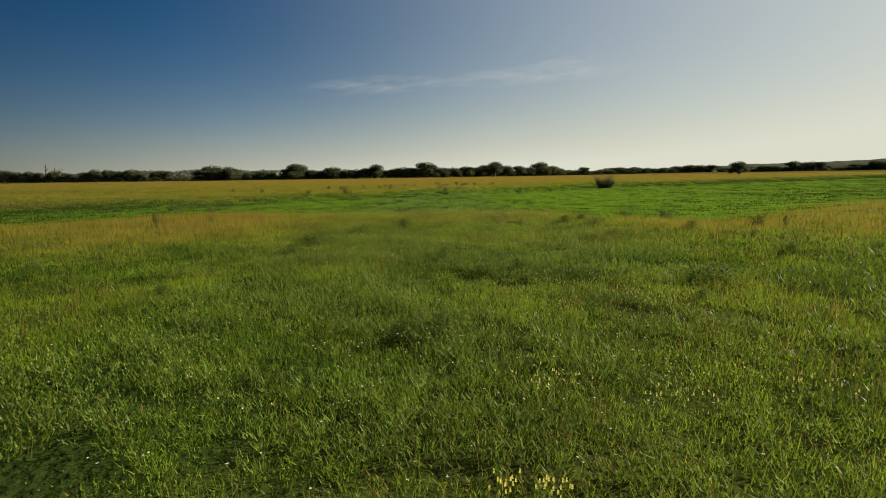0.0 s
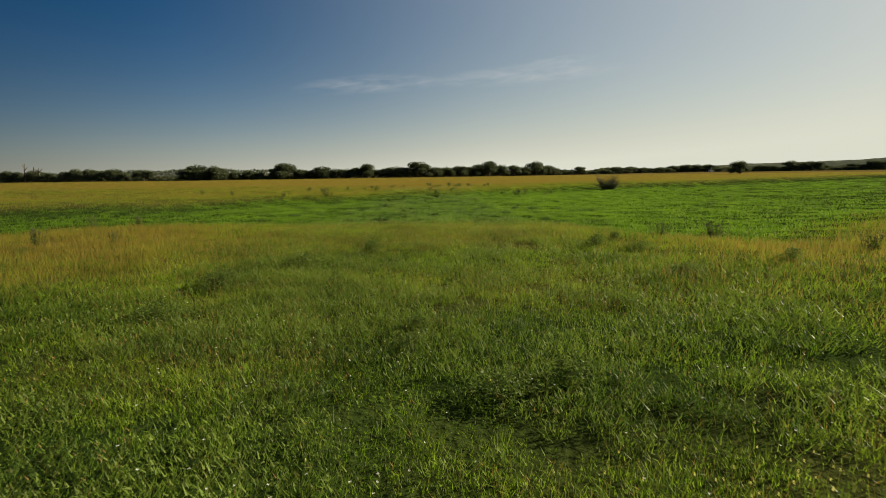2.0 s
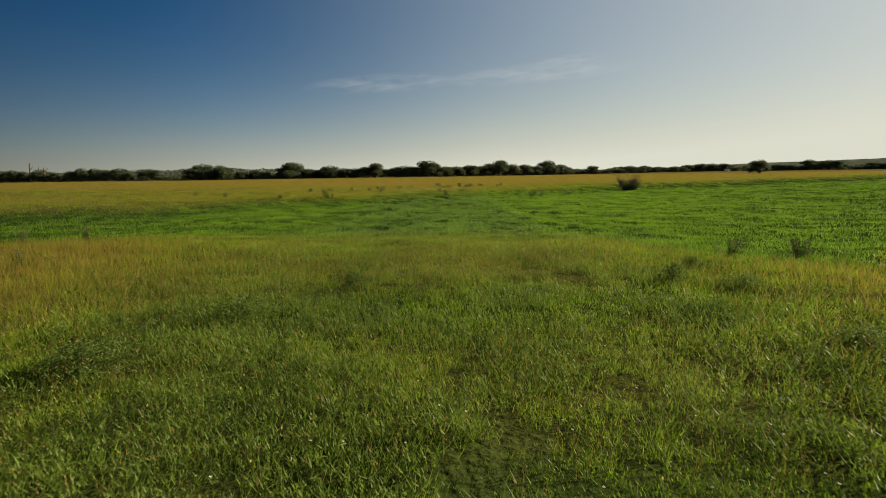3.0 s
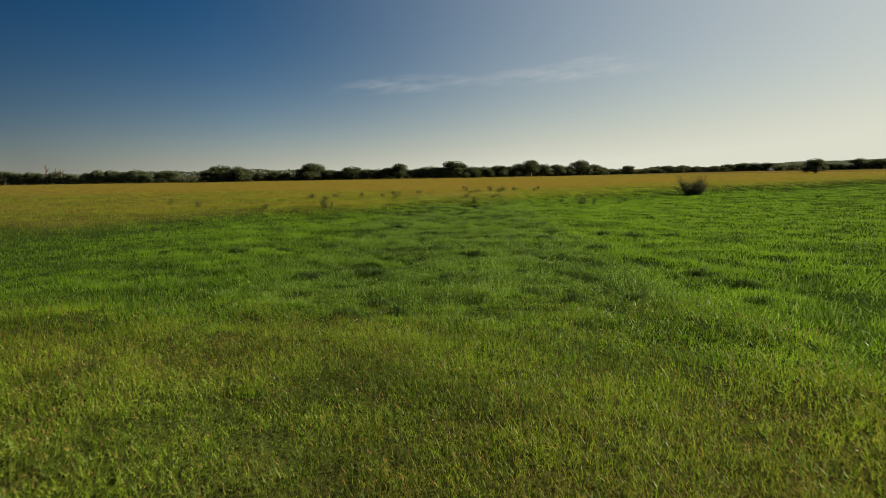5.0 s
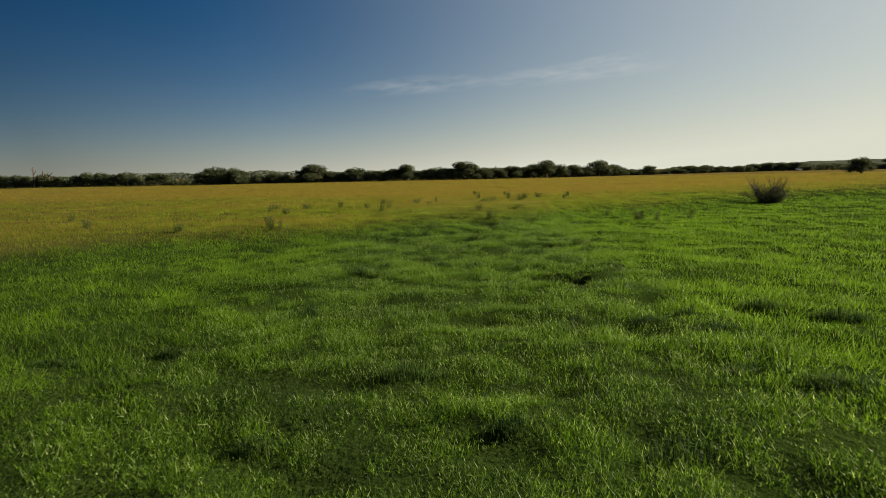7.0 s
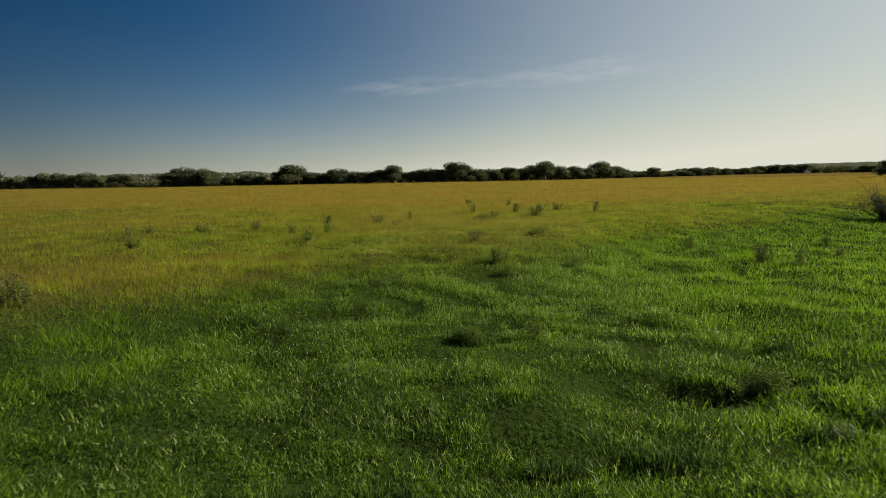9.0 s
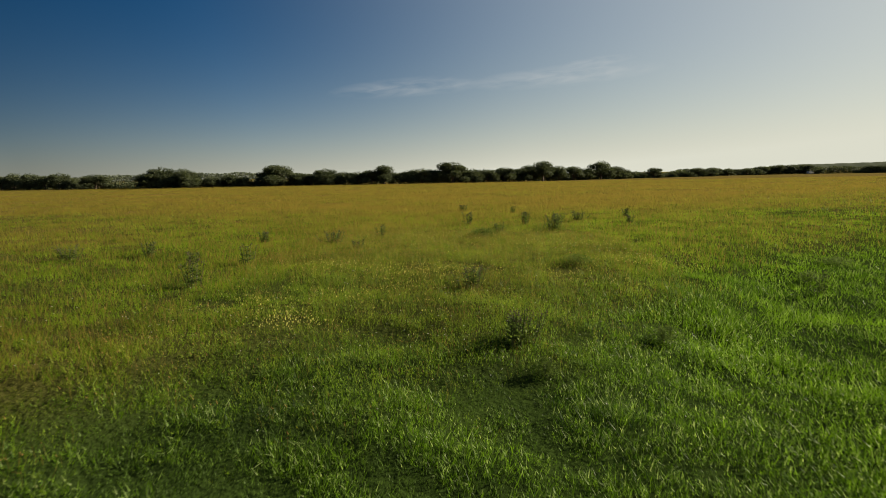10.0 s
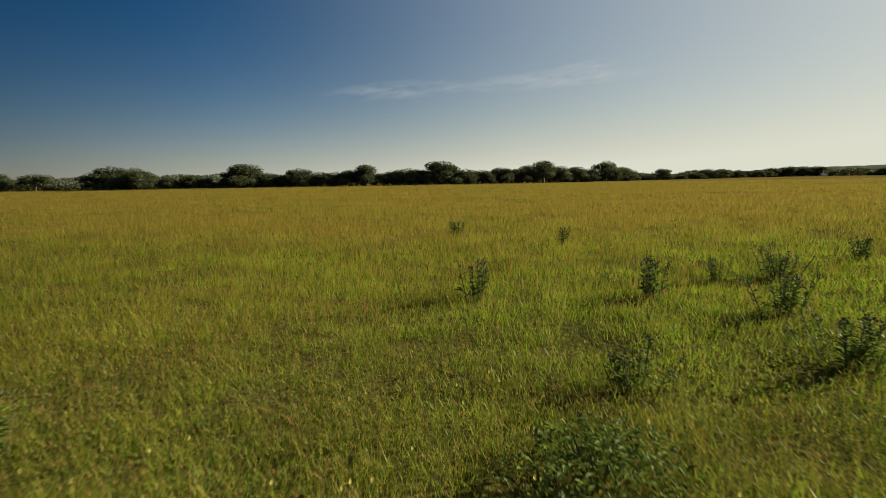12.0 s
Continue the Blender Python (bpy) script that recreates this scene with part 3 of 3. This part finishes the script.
    (38.7, 294.4, 5.1, 7.5), (44.8, 299.8, 4.6, 7.1), (50.8, 305.0, 7.0, 8.3), (57.7, 310.9, 5.1, 6.8), (62.4, 314.8, 3.9, 5.2),
]
WOODS_EAST = [
    (69.4, 320.4, 2.4, 5.8), (76.5, 326.0, 4.4, 4.2), (83.1, 331.0, 2.3, 7.2), (92.5, 338.0, 2.8, 8.0), (106.0, 349.4, 4.2, 9.5),
    (119.5, 364.2, 3.8, 8.6), (132.6, 378.0, 3.8, 10.3), (146.3, 391.8, 3.7, 8.6), (157.0, 400.1, 4.7, 8.7), (170.5, 401.1, 5.3, 16.8),
    (181.1, 401.8, 3.3, 8.8), (110.6, 228, 5.1, 5.0), (207.7, 403.5, 2.3, 9.5), (215.9, 404.1, 4.4, 12.5), (226.7, 404.8, 2.8, 9.6),
    (237.0, 405.0, 7.0, 14.7), (248.1, 405.0, 6.5, 12.5), (267.5, 405.0, 2.6, 12.5), (278.5, 405.0, 4.7, 14.0), (289.4, 405.0, 6.7, 14.7),
]

models = [tree_of(11, 8), tree_of(12, 10, 0.03), tree_of(13, 7, 0.06), tree_of(14, 12, 0.03), tree_of(15, 9, 0.04, slim=0.8)]


def set_out(model_places):
    """Copies of each model at its places; the model itself takes the first."""
    for model, places in model_places:
        for m in places[1:]:
            copy_thing(model, m)
        model.matrix_basis = places[0]


rnd = random.Random(3)
at = [[] for _ in models]
for x, y, high, wide in WOODS_WEST + WOODS_MIDDLE + WOODS_AHEAD + WOODS_EAST:
    high, wide = (1.0 * high, 1.2 * wide) if 66 < x < 190 and y > 300 else (high, wide)
    count = max(1, round(wide / (1.2 * high)))
    for k in range(count):
        w, h = (1.5 if x < 66 else 1.9) * wide / count, 1.06 * high * (rnd.uniform(0.85, 1.0) if k else 1.0)
        at[rnd.randrange(len(models))].append(pose(x + (k + 0.5 - count / 2) * wide / count, y + rnd.uniform(0, 2) * (count > 1), 0.05, 0, 0, rnd.uniform(0, 360)) @ Matrix.Diagonal((w, w, h / 0.97, 1)))
set_out(zip(models, at))


# undergrowth and the lower woods behind, too many to count
def thicket(name, line, tall, deep, step, size, label, seed, wave=18.0, leaves=None):
    r = random.Random(seed)
    verts, faces = [], []
    for (x0, y0), (x1, y1) in zip(line, line[1:]):
        far_off = math.hypot(x1 - x0, y1 - y0)
        for k in range(int(far_off / step)):
            f = r.random()
            x, y = x0 + (x1 - x0) * f, y0 + (y1 - y0) * f + r.uniform(0, deep)
            crest = tall * (0.5 + 0.75 * float(patchy(x, y, wave, seed)) * (0.6 + 0.8 * float(patchy(x, y, wave / 4, seed + 1))))
            clump(verts, faces, Vector((x, y, crest * r.random() ** 0.7)), size, r)
    me = bpy.data.meshes.new(name)
    me.from_pydata(verts, [], faces)
    me.materials.append(leaves or CROWN)
    return tagged(new(name, me), label, "woods", kind="stuff")


thicket("undergrowth", [(-260, 300), (-180, 266), (-86, 251)], 2.3, 6.0, 0.010, 0.6, "dense dark undergrowth below the western trees", 21)
thicket("undergrowth", [(-86, 251), (-57, 262), (-3, 267), (26, 285), (51, 307), (70, 322)], 3.0, 6.0, 0.008, 0.6, "dense dark undergrowth between the trees", 22)
thicket("hedge", [(60, 312), (92, 342), (128, 380), (160, 404), (215, 410), (330, 432)], 3.6, 8.0, 0.012, 0.8, "dense dark green hedge joining the far trees", 23)
thicket("distant_woods", [(-900, 900), (-420, 640), (-200, 620), (40, 660)], 7.0, 30.0, 0.030, 1.6, "distant low woods beyond the meadow", 31, 60.0, HAZED_WOOD)


def ridge(name, line, label, seed):
    """A long wooded rise: a solid bank of forest with an uneven crest of tree tops."""
    verts, faces = [], []
    r = random.Random(seed)
    for (x0, y0, h0), (x1, y1, h1) in zip(line, line[1:]):
        steps = int(math.hypot(x1 - x0, y1 - y0) / 4)
        for k in range(steps):
            f = k / steps
            x, y = x0 + (x1 - x0) * f, y0 + (y1 - y0) * f
            top = (h0 + (h1 - h0) * f) * (0.92 + 0.10 * float(patchy(x, y, 90, seed))) + 1.4 * float(patchy(x, y, 16, seed + 3)) + r.uniform(-0.3, 0.3)
            verts.extend([(x, y - 60, -0.5), (x, y - 25, top * 0.6), (x, y, top), (x, y + 120, -0.5)])
    for k in range(len(verts) // 4 - 1):
        for j in range(3):
            faces.append((4 * k + j, 4 * k + 4 + j, 4 * k + 5 + j, 4 * k + 1 + j))
    me = bpy.data.meshes.new(name)
    me.from_pydata(verts, [], faces)
    me.polygons.foreach_set("use_smooth", [True] * len(me.polygons))
    me.materials.append(HAZED_WOOD)
    return tagged(new(name, me), label, "woods", kind="stuff")


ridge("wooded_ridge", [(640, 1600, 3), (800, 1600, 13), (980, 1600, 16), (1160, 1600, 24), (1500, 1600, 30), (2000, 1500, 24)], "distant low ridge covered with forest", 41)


# ---- weeds in the grass ----
def thistle_of(seed, stems, high, spread, heads=True, leafy_from=0.1, leaf_long=0.16):
    rnd = random.Random(seed)
    thing = new("thistle")
    crown = bmesh.new()
    top = bmesh.new()
    for k in range(stems):
        a, lean = rnd.uniform(0, 2 * math.pi), rnd.uniform(0.1, 1.0) * spread
        foot = Vector((math.cos(a), math.sin(a), 0)) * lean * 0.5
        tip = Vector((math.cos(a) * lean, math.sin(a) * lean, high * rnd.uniform(0.72, 1.0)))
        bm = bmesh.new()
        tip = limb(bm, foot - Vector((0, 0, 0.05)), tip, 0.010, 0.005, 5, 3, 0.012, rnd)
        part("stem", bm, STEM, thing)
        n = int(17 * high)
        for j in range(n):
            f = leafy_from + (1 - leafy_from) * (j + rnd.random()) / n
            b = rnd.uniform(0, 2 * math.pi)
            way = Vector((math.cos(b), math.sin(b), rnd.uniform(0.2, 0.9)))
            leaf(crown, foot.lerp(tip, f), way, Vector((0, 0, 1)), leaf_long * (1.25 - 0.75 * f) * rnd.uniform(0.7, 1.2), 0.058 * rnd.uniform(0.7, 1.3))
        if heads:
            for j in range(rnd.randint(3, 5)):
                c = tip + Vector((rnd.uniform(-0.05, 0.05), rnd.uniform(-0.05, 0.05), rnd.uniform(-0.06, 0.03)))
                bmesh.ops.create_uvsphere(top, u_segments=6, v_segments=4, radius=0.011, matrix=Matrix.Translation(c) @ Matrix.Diagonal((1, 1, 1.5, 1)))
    tagged(part("foliage", crown, WEED, thing, "dark green narrow jagged leaves"), kind="stuff")
    if heads:
        tagged(part("flowering_top", top, HEAD, thing, "closed dull purple flower heads"), kind="stuff")
    return tagged(thing, "tall dark green thistle standing above the meadow grass", "weed", "tall weeds in the meadow")


def dock_of(seed, high, spread, leaves):
    """A low dark clump of broad leaves."""
    rnd = random.Random(seed)
    thing = new("broadleaf_weed")
    crown = bmesh.new()
    bm = bmesh.new()
    for k in range(4):
        a = rnd.uniform(0, 2 * math.pi)
        limb(bm, (0, 0, -0.05), (math.cos(a) * 0.15, math.sin(a) * 0.15, high * rnd.uniform(0.8, 1.1)), 0.008, 0.004, 5, 3, 0.01, rnd)
    part("stalk", bm, STEM, thing)
    for k in range(leaves):
        a, r = rnd.uniform(0, 2 * math.pi), rnd.random() ** 0.6 * spread * (0.7 + 0.3 * math.sin(3 * rnd.random() + seed))
        b = rnd.uniform(0, 2 * math.pi)
        z = high * rnd.uniform(0.2, 1.0) * (1 - 0.45 * (r / spread) ** 2)
        leaf(crown, Vector((math.cos(a) * r, math.sin(a) * r, z)), Vector((math.cos(b), math.sin(b), rnd.uniform(-0.2, 1.0))), Vector((0, 0, 1)), rnd.uniform(0.045, 0.10), rnd.uniform(0.018, 0.036))
    tagged(part("foliage", crown, WEED, thing, "dense dark green broad leaves"), kind="stuff")
    return tagged(thing, "low dark clump of broad-leaved weed in the grass", "weed", "low weeds in the meadow")


WEEDS_NEAR = [
    (-14.1, 33.9), (-13.4, 36.5), (-10.2, 27.9), (0.1, 14.6), (9.8, 19.1), (-11.7, 25.6), (4.4, 10.1), (9.1, 15.7), (11.2, 15.5), (-9.5, 14.5), (-5.0, 11.1),
]
WEEDS_MIDDLE = [
    (-6.3, 83.3), (-14.7, 85.1), (-12.4, 81.4), (10.6, 81.3), (0.2, 71.2), (1.5, 71.5), (3.8, 80.2),
    (4.7, 68.2), (-25.9, 79.5), (-20.2, 72.3), (-14.6, 70.9), (-10.8, 73.3),
]
WEEDS_FAR = [
    (8.5, 100.9), (5.0, 102.8), (6.3, 103.0), (9.5, 105.5), (-13.0, 88.9), (-10.5, 89.3), (-7.6, 92.6),
    (-3.4, 95.0), (-4.8, 91.8), (-8.0, 87.0), (-6.3, 87.0), (9.8, 86.6), (12.1, 89.3), (15.9, 87.0), (-15.3, 88.0),
    (3.2, 109.7), (0.0, 113.2),
]

thistles = [thistle_of(51, 14, 0.62, 0.42), thistle_of(52, 10, 0.70, 0.34), thistle_of(53, 18, 0.60, 0.58), thistle_of(54, 8, 0.74, 0.28)]
docks = [dock_of(61, 0.42, 0.42, 520), dock_of(62, 0.36, 0.60, 700), dock_of(63, 0.46, 0.36, 460)]
rnd = random.Random(9)
at = [[] for _ in thistles + docks]
for x, y in WEEDS_NEAR + WEEDS_MIDDLE + WEEDS_FAR:
    in_wet = float(hollow(x, y)) > 0.5
    low = (in_wet and rnd.random() < 0.6) or y < 27 or (68 < y < 84 and abs(x) < 6)
    k = len(thistles) + rnd.randrange(len(docks)) if low else rnd.randrange(len(thistles))
    s = rnd.uniform(0.8, 1.1) * (0.62 if y < 30 else 0.88)
    broad = s * (1.25 if y > 60 else 1.0)
    at[k].append(pose(x, y, float(land(x, y)), 0, 0, rnd.uniform(0, 360)) @ Matrix.Diagonal((broad, broad, s, 1)))
SINGLE_WEEDS = [
    (9.4, 31.3, 2, 0.95), (11.65, 31.4, 2, 1.15), (5.8, 20.0, 5, 0.75),
    (-2.7, 22.3, 5, 1.1), (-3.9, 19.8, 5, 1.0), (5.1, 24.6, 4, 1.0), (6.1, 26.2, 4, 0.8), (6.1, 23.8, 5, 0.8), (-1.3, 24.6, 4, 0.9),
    (-3.9, 16.8, 5, 1.0), (1.1, 13.1, 5, 0.85), (1.8, 13.4, 4, 0.8), (0.2, 15.6, 4, 0.7), (8.7, 21.1, 4, 0.9), (0.0, 8.2, 5, 0.9), (-0.5, 7.9, 4, 0.75),
    (5.3, 11.7, 5, 1.1), (12.1, 23.3, 0, 0.85), (12.5, 22.0, 1, 0.7), (-12.2, 27.1, 1, 0.95),
    (0.3, 101.2, 1, 1.05), (3.2, 101.1, 0, 1.15), (4.55, 99.5, 2, 1.0), (4.1, 97.2, 2, 0.95), (1.65, 96.5, 2, 0.8),
    (0.9, 94.7, 5, 1.15), (1.15, 79.4, 2, 0.85), (0.95, 79.1, 1, 0.9), (-10.4, 72.3, 3, 0.9), (-10.0, 72.5, 1, 0.8), (11.0, 82.3, 0, 1.15), (11.6, 80.8, 1, 0.95), (9.3, 85.1, 3, 0.85), (0.3, 83.3, 2, 0.85), (1.35, 78.1, 4, 0.65), (3.3, 86.6, 5, 0.8), (-3.6, 90.3, 2, 0.6), (14.5, 83.6, 2, 0.7),
]
for x, y, k, s in SINGLE_WEEDS:
    at[k].append(pose(x, y, float(land(x, y)), 0, 0, 70 * x) @ Matrix.Diagonal((s, s, s, 1)))
set_out(zip(thistles + docks, at))


# ---- dark sedge tussocks in the wet hollow ----
def sedge_of(seed, high, spread, count):
    """A low uneven tussock: a few tufts run together, of dark short leaves bent over at the tips."""
    rnd = random.Random(seed)
    bm = bmesh.new()
    tufts = [((k / 2.5 - 1) * spread * 0.58, rnd.uniform(-0.22, 0.22) * spread, max(0.17, spread * 0.42) * rnd.uniform(0.9, 1.3), rnd.uniform(0.55, 1.0)) for k in range(6)]
    for k in range(count):
        cx, cy, wide, grown = tufts[k % 6]
        a, r = rnd.uniform(0, 2 * math.pi), wide * rnd.random() ** 0.6
        foot = Vector((cx + math.cos(a) * r, cy + math.sin(a) * r, -0.03))
        tall = high * grown * rnd.uniform(0.35, 1.15) * (1 - 0.5 * (r / wide) ** 2)
        b = a + rnd.gauss(0, 0.9)
        out = Vector((math.cos(b), math.sin(b), 0)) * tall * rnd.uniform(0.2, 0.8)
        side = Vector((-math.sin(b), math.cos(b), 0)) * rnd.uniform(0.003, 0.006)
        mid, tip = foot + out * 0.4 + Vector((0, 0, tall)), foot + out * 1.2 + Vector((0, 0, tall * rnd.uniform(0.7, 1.1)))
        v = [bm.verts.new(p) for p in (foot - side, foot + side, mid - side, mid + side, tip)]
        bm.faces.new((v[0], v[1], v[3], v[2]))
        bm.faces.new((v[2], v[3], v[4]))
    thing = new("sedge_tussock")
    tagged(part("leaves", bm, SEDGE, thing), kind="stuff")
    return tagged(thing, "dark green tussock of sedge in the wet grass", "sedge tussock", "sedge tussocks in the hollow")


sedges = [sedge_of(91, 0.27, 0.34, 480), sedge_of(92, 0.25, 0.52, 680), sedge_of(93, 0.29, 0.28, 420), sedge_of(94, 0.24, 0.64, 780)]
rnd = random.Random(19)
at = [[] for _ in sedges]
for x, y in SEDGE_FIRST + SEDGE_SECOND:
    s = rnd.uniform(0.8, 1.2)
    at[rnd.randrange(len(sedges))].append(pose(x, y, float(land(x, y)), 0, 0, rnd.uniform(-35, 35)) @ Matrix.Diagonal((s, s, s, 1)))
set_out(zip(sedges, at))


# ---- half-dead willow bush by the hollow ----
def willow_bush(x, y):
    rnd = random.Random(77)
    thing = new("willow_bush")
    dead, crown = bmesh.new(), bmesh.new()
    for k in range(52):
        a = rnd.uniform(0, 2 * math.pi)
        out, up = rnd.uniform(0.5, 2.1), rnd.uniform(0.5, 1.6)
        if k < 9:
            up, out = rnd.uniform(1.5, 2.1), rnd.uniform(0.5, 1.7)
        tip = Vector((math.cos(a) * out, math.sin(a) * out * 0.8, up))
        foot = Vector((math.cos(a) * 0.3, math.sin(a) * 0.3, -0.1))
        bm = bmesh.new()
        tip = limb(bm, foot, tip, 0.038, 0.010, 6, 5, 0.11, rnd)
        for j in range(6):
            f = rnd.uniform(0.4, 0.9)
            q = foot.lerp(tip, f)
            limb(bm, q, q + Vector((rnd.uniform(-0.5, 0.5), rnd.uniform(-0.5, 0.5), rnd.uniform(0.2, 0.6))), 0.012, 0.005, 4, 2, 0.03, rnd)
        part("branch", bm, DEAD if k < 12 else BARK, thing)
        if k >= 9:
            for j in range(120):
                f = rnd.uniform(0.15, 1.0)
                b = rnd.uniform(0, 2 * math.pi)
                q = foot.lerp(tip, f) + Vector((rnd.gauss(0, 0.16), rnd.gauss(0, 0.16), rnd.gauss(0, 0.12)))
                q.z = max(q.z, 0.1)
                if q.z < 1.0 + 0.5 * math.sin(5 * k):
                    leaf(crown, q, Vector((math.cos(b), math.sin(b), rnd.uniform(-0.3, 0.8))), Vector((0, 0, 1)), rnd.uniform(0.10, 0.2), rnd.uniform(0.03, 0.06))
    tagged(part("foliage", crown, CROWN, thing, "dark grey-green leaves low in the bush"), kind="stuff")
    thing.matrix_basis = pose(x, y, float(land(x, y))) @ Matrix.Diagonal((1.15, 1.15, 1.2, 1))
    return tagged(thing, "half-dead willow bush with bare grey branches standing up", "bush")


willow_bush(26.6, 98.8)


# ---- flowers ----
def flowers(name, xy, high, size, material, label, seed, petals=5, spike=0):
    """Small flower heads on thin stalks, as one sheet of flowers."""
    r = random.Random(seed)
    verts, faces = [], []
    for x, y in xy:
        z = float(land(x, y))
        h = high * r.uniform(0.8, 1.15)
        dx, dy = r.uniform(-0.06, 0.06), r.uniform(-0.06, 0.06)
        for k in range(max(1, spike)):
            c = Vector((x + dx, y + dy, z + h - k * size * 1.1))
            s = size * (1 + 0.12 * k)
            for j in range(petals):
                a = 2 * math.pi * (j + 0.5 * r.random()) / petals + k
                w = Vector((math.cos(a), math.sin(a), r.uniform(-0.1, 0.7)))
                t = Vector((-math.sin(a), math.cos(a), 0)) * s * 0.35
                b = len(verts)
                verts.extend([c, c + w * s * 0.6 + t, c + w * s, c + w * s * 0.6 - t])
                faces.append((b, b + 1, b + 2, b + 3))
    me = bpy.data.meshes.new(name)
    me.from_pydata(verts, [], faces)
    me.materials.append(material)
    return tagged(new(name, me), label, "flowers", kind="stuff")


def drift(r, cx, cy, rx, ry, count):
    return [(cx + rx * r.gauss(0, 0.5), cy + ry * r.gauss(0, 0.5)) for _ in range(count)]


r = random.Random(5)
spots = drift(r, -2.9, 79.5, 0.7, 0.5, 170) + drift(r, -4.0, 80.6, 1.2, 0.6, 70) + drift(r, -3.4, 85.2, 1.4, 0.8, 110) + drift(r, -0.9, 84.2, 2.2, 1.3, 420)
spots += drift(r, 5.3, 86.5, 2.0, 1.0, 260) + drift(r, 3.0, 84.0, 1.6, 1.0, 120) + drift(r, -1.6, 81.5, 2.6, 1.4, 130) + drift(r, 0, 85, 9, 5, 150)
spots += drift(r, 1.8, 90.3, 2.6, 2.0, 200) + drift(r, 4.6, 89.6, 1.8, 1.2, 110) + drift(r, 0, 93.5, 5, 2.5, 130)
spots += drift(r, 1.2, 7.0, 1.2, 0.7, 12) + drift(r, 0.9, 5.8, 0.5, 0.4, 14) + drift(r, 3.0, 5.9, 0.7, 0.5, 26) + drift(r, -2.8, 6.0, 0.5, 0.5, 9) + drift(r, 3.4, 9.2, 0.8, 0.6, 60) + drift(r, 3.0, 11.0, 1.6, 0.8, 60) + drift(r, 3.2, 22.6, 1.4, 0.7, 70) + drift(r, -4, 7, 2.0, 1.5, 25) + drift(r, 0, 20, 9, 9, 140)
spots = [p for p in spots if float(hollow(*p)) < 0.6]
flowers("yellow_flowers", [p for p in spots if p[1] > 50], 0.31, 0.0092, YELLOW, "small pale yellow flower spikes in the hay meadow", 71, 5, 3)
flowers("yellow_flowers", [p for p in spots if p[1] <= 50], 0.27, 0.0072, YELLOW, "tiny yellow flower spikes in the green meadow", 73, 5, 3)
bunches = drift(r, 0.42, 3.75, 0.14, 0.10, 16) + drift(r, 0.72, 3.68, 0.14, 0.10, 18) + drift(r, 1.1, 5.9, 0.3, 0.25, 16) + drift(r, 2.1, 5.3, 0.35, 0.25, 14) + drift(r, 3.5, 5.6, 0.4, 0.3, 18) + drift(r, 3.2, 10.2, 0.7, 0.4, 26)
flowers("yellow_flowers", bunches, 0.24, 0.0072, YELLOW, "pale yellow flower bunches in the green meadow", 74, 6, 4)
spots = drift(r, 0, 12, 9, 10, 420) + drift(r, 0, 6, 6, 4, 160) + drift(r, -2, 80, 9, 4, 260) + drift(r, 5, 88, 3, 1.5, 90) + drift(r, -4, 70, 6, 4, 60) + drift(r, 2, 36, 8, 6, 90)
flowers("white_flowers", spots, 0.30, 0.012, WHITE, "tiny white flower heads scattered in the grass", 72, 5, 1)


# ---- bare snag over the hedge ----
def dead_tree(x, y, high, seed):
    rnd = random.Random(seed)
    thing = new("dead_tree")
    bm = bmesh.new()
    limb(bm, (0, 0, -0.1), (0.25, 0, high), 0.34, 0.14, 7, 5, 0.08, rnd)
    part("trunk", bm, BARK, thing)
    for k in range(4):
        z = high * rnd.uniform(0.45, 0.8)
        a = rnd.uniform(0, 2 * math.pi)
        bm = bmesh.new()
        limb(bm, (0.15, 0, z), (0.15 + math.cos(a) * 1.5, math.sin(a) * 1.5, z + rnd.uniform(0.6, 1.8)), 0.16, 0.06, 6, 3, 0.08, rnd)
        part("branch", bm, BARK, thing)
    thing.matrix_basis = pose(x, y, -0.1)
    return tagged(thing, "bare dead tree rising over the hedge", "dead tree")


dead_tree(-160.5, 258.5, 8.0, 81)
dead_tree(-157.0, 258.5, 6.6, 82)
dead_tree(-155.5, 259.5, 6.2, 83)


# ---- white car far off by the woods ----
def car(x, y, turn):
    thing = new("car")
    bm = bmesh.new()
    outline = [(-2.2, 0.35), (2.2, 0.35), (2.25, 0.95), (1.7, 1.15), (1.15, 1.85), (-2.1, 1.95), (-2.25, 1.0)]
    rows = [[bm.verts.new((a, s, b)) for a, b in outline] for s in (-0.88, 0.88)]
    for i in range(len(outline)):
        j = (i + 1) % len(outline)
        bm.faces.new((rows[0][i], rows[0][j], rows[1][j], rows[1][i]))
    bm.faces.new(rows[0][::-1])
    bm.faces.new(rows[1])
    bmesh.ops.bevel(bm, geom=list(bm.edges), offset=0.08, segments=2, affect="EDGES")
    body = part("body", bm, PAINT, thing)
    for s in (-1, 1):
        for a0, a1 in ((-1.8, -0.7), (-0.55, 0.35), (0.5, 1.2)):
            bm = bmesh.new()
            bmesh.ops.create_cube(bm, size=1, matrix=Matrix.Translation(((a0 + a1) / 2, s * 0.885, 1.45)) @ Matrix.Diagonal((a1 - a0, 0.02, 0.5, 1)))
            part("window", bm, GLASS, body)
        for a in (-1.4, 1.4):
            bm = bmesh.new()
            bmesh.ops.create_cone(bm, cap_ends=True, segments=16, radius1=0.34, radius2=0.34, depth=0.22, matrix=Matrix.Translation((a, s * 0.8, 0.34)) @ pose(0, 0, 0, 90))
            part("wheel", bm, RUBBER, thing)
    thing.matrix_basis = pose(x, y, float(land(x, y)), 0, 0, turn) @ Matrix.Diagonal((0.78, 0.8, 0.74, 1))
    return tagged(thing, "small white car parked far off beside the woods", "car")


car(176.5, 396.0, 20)
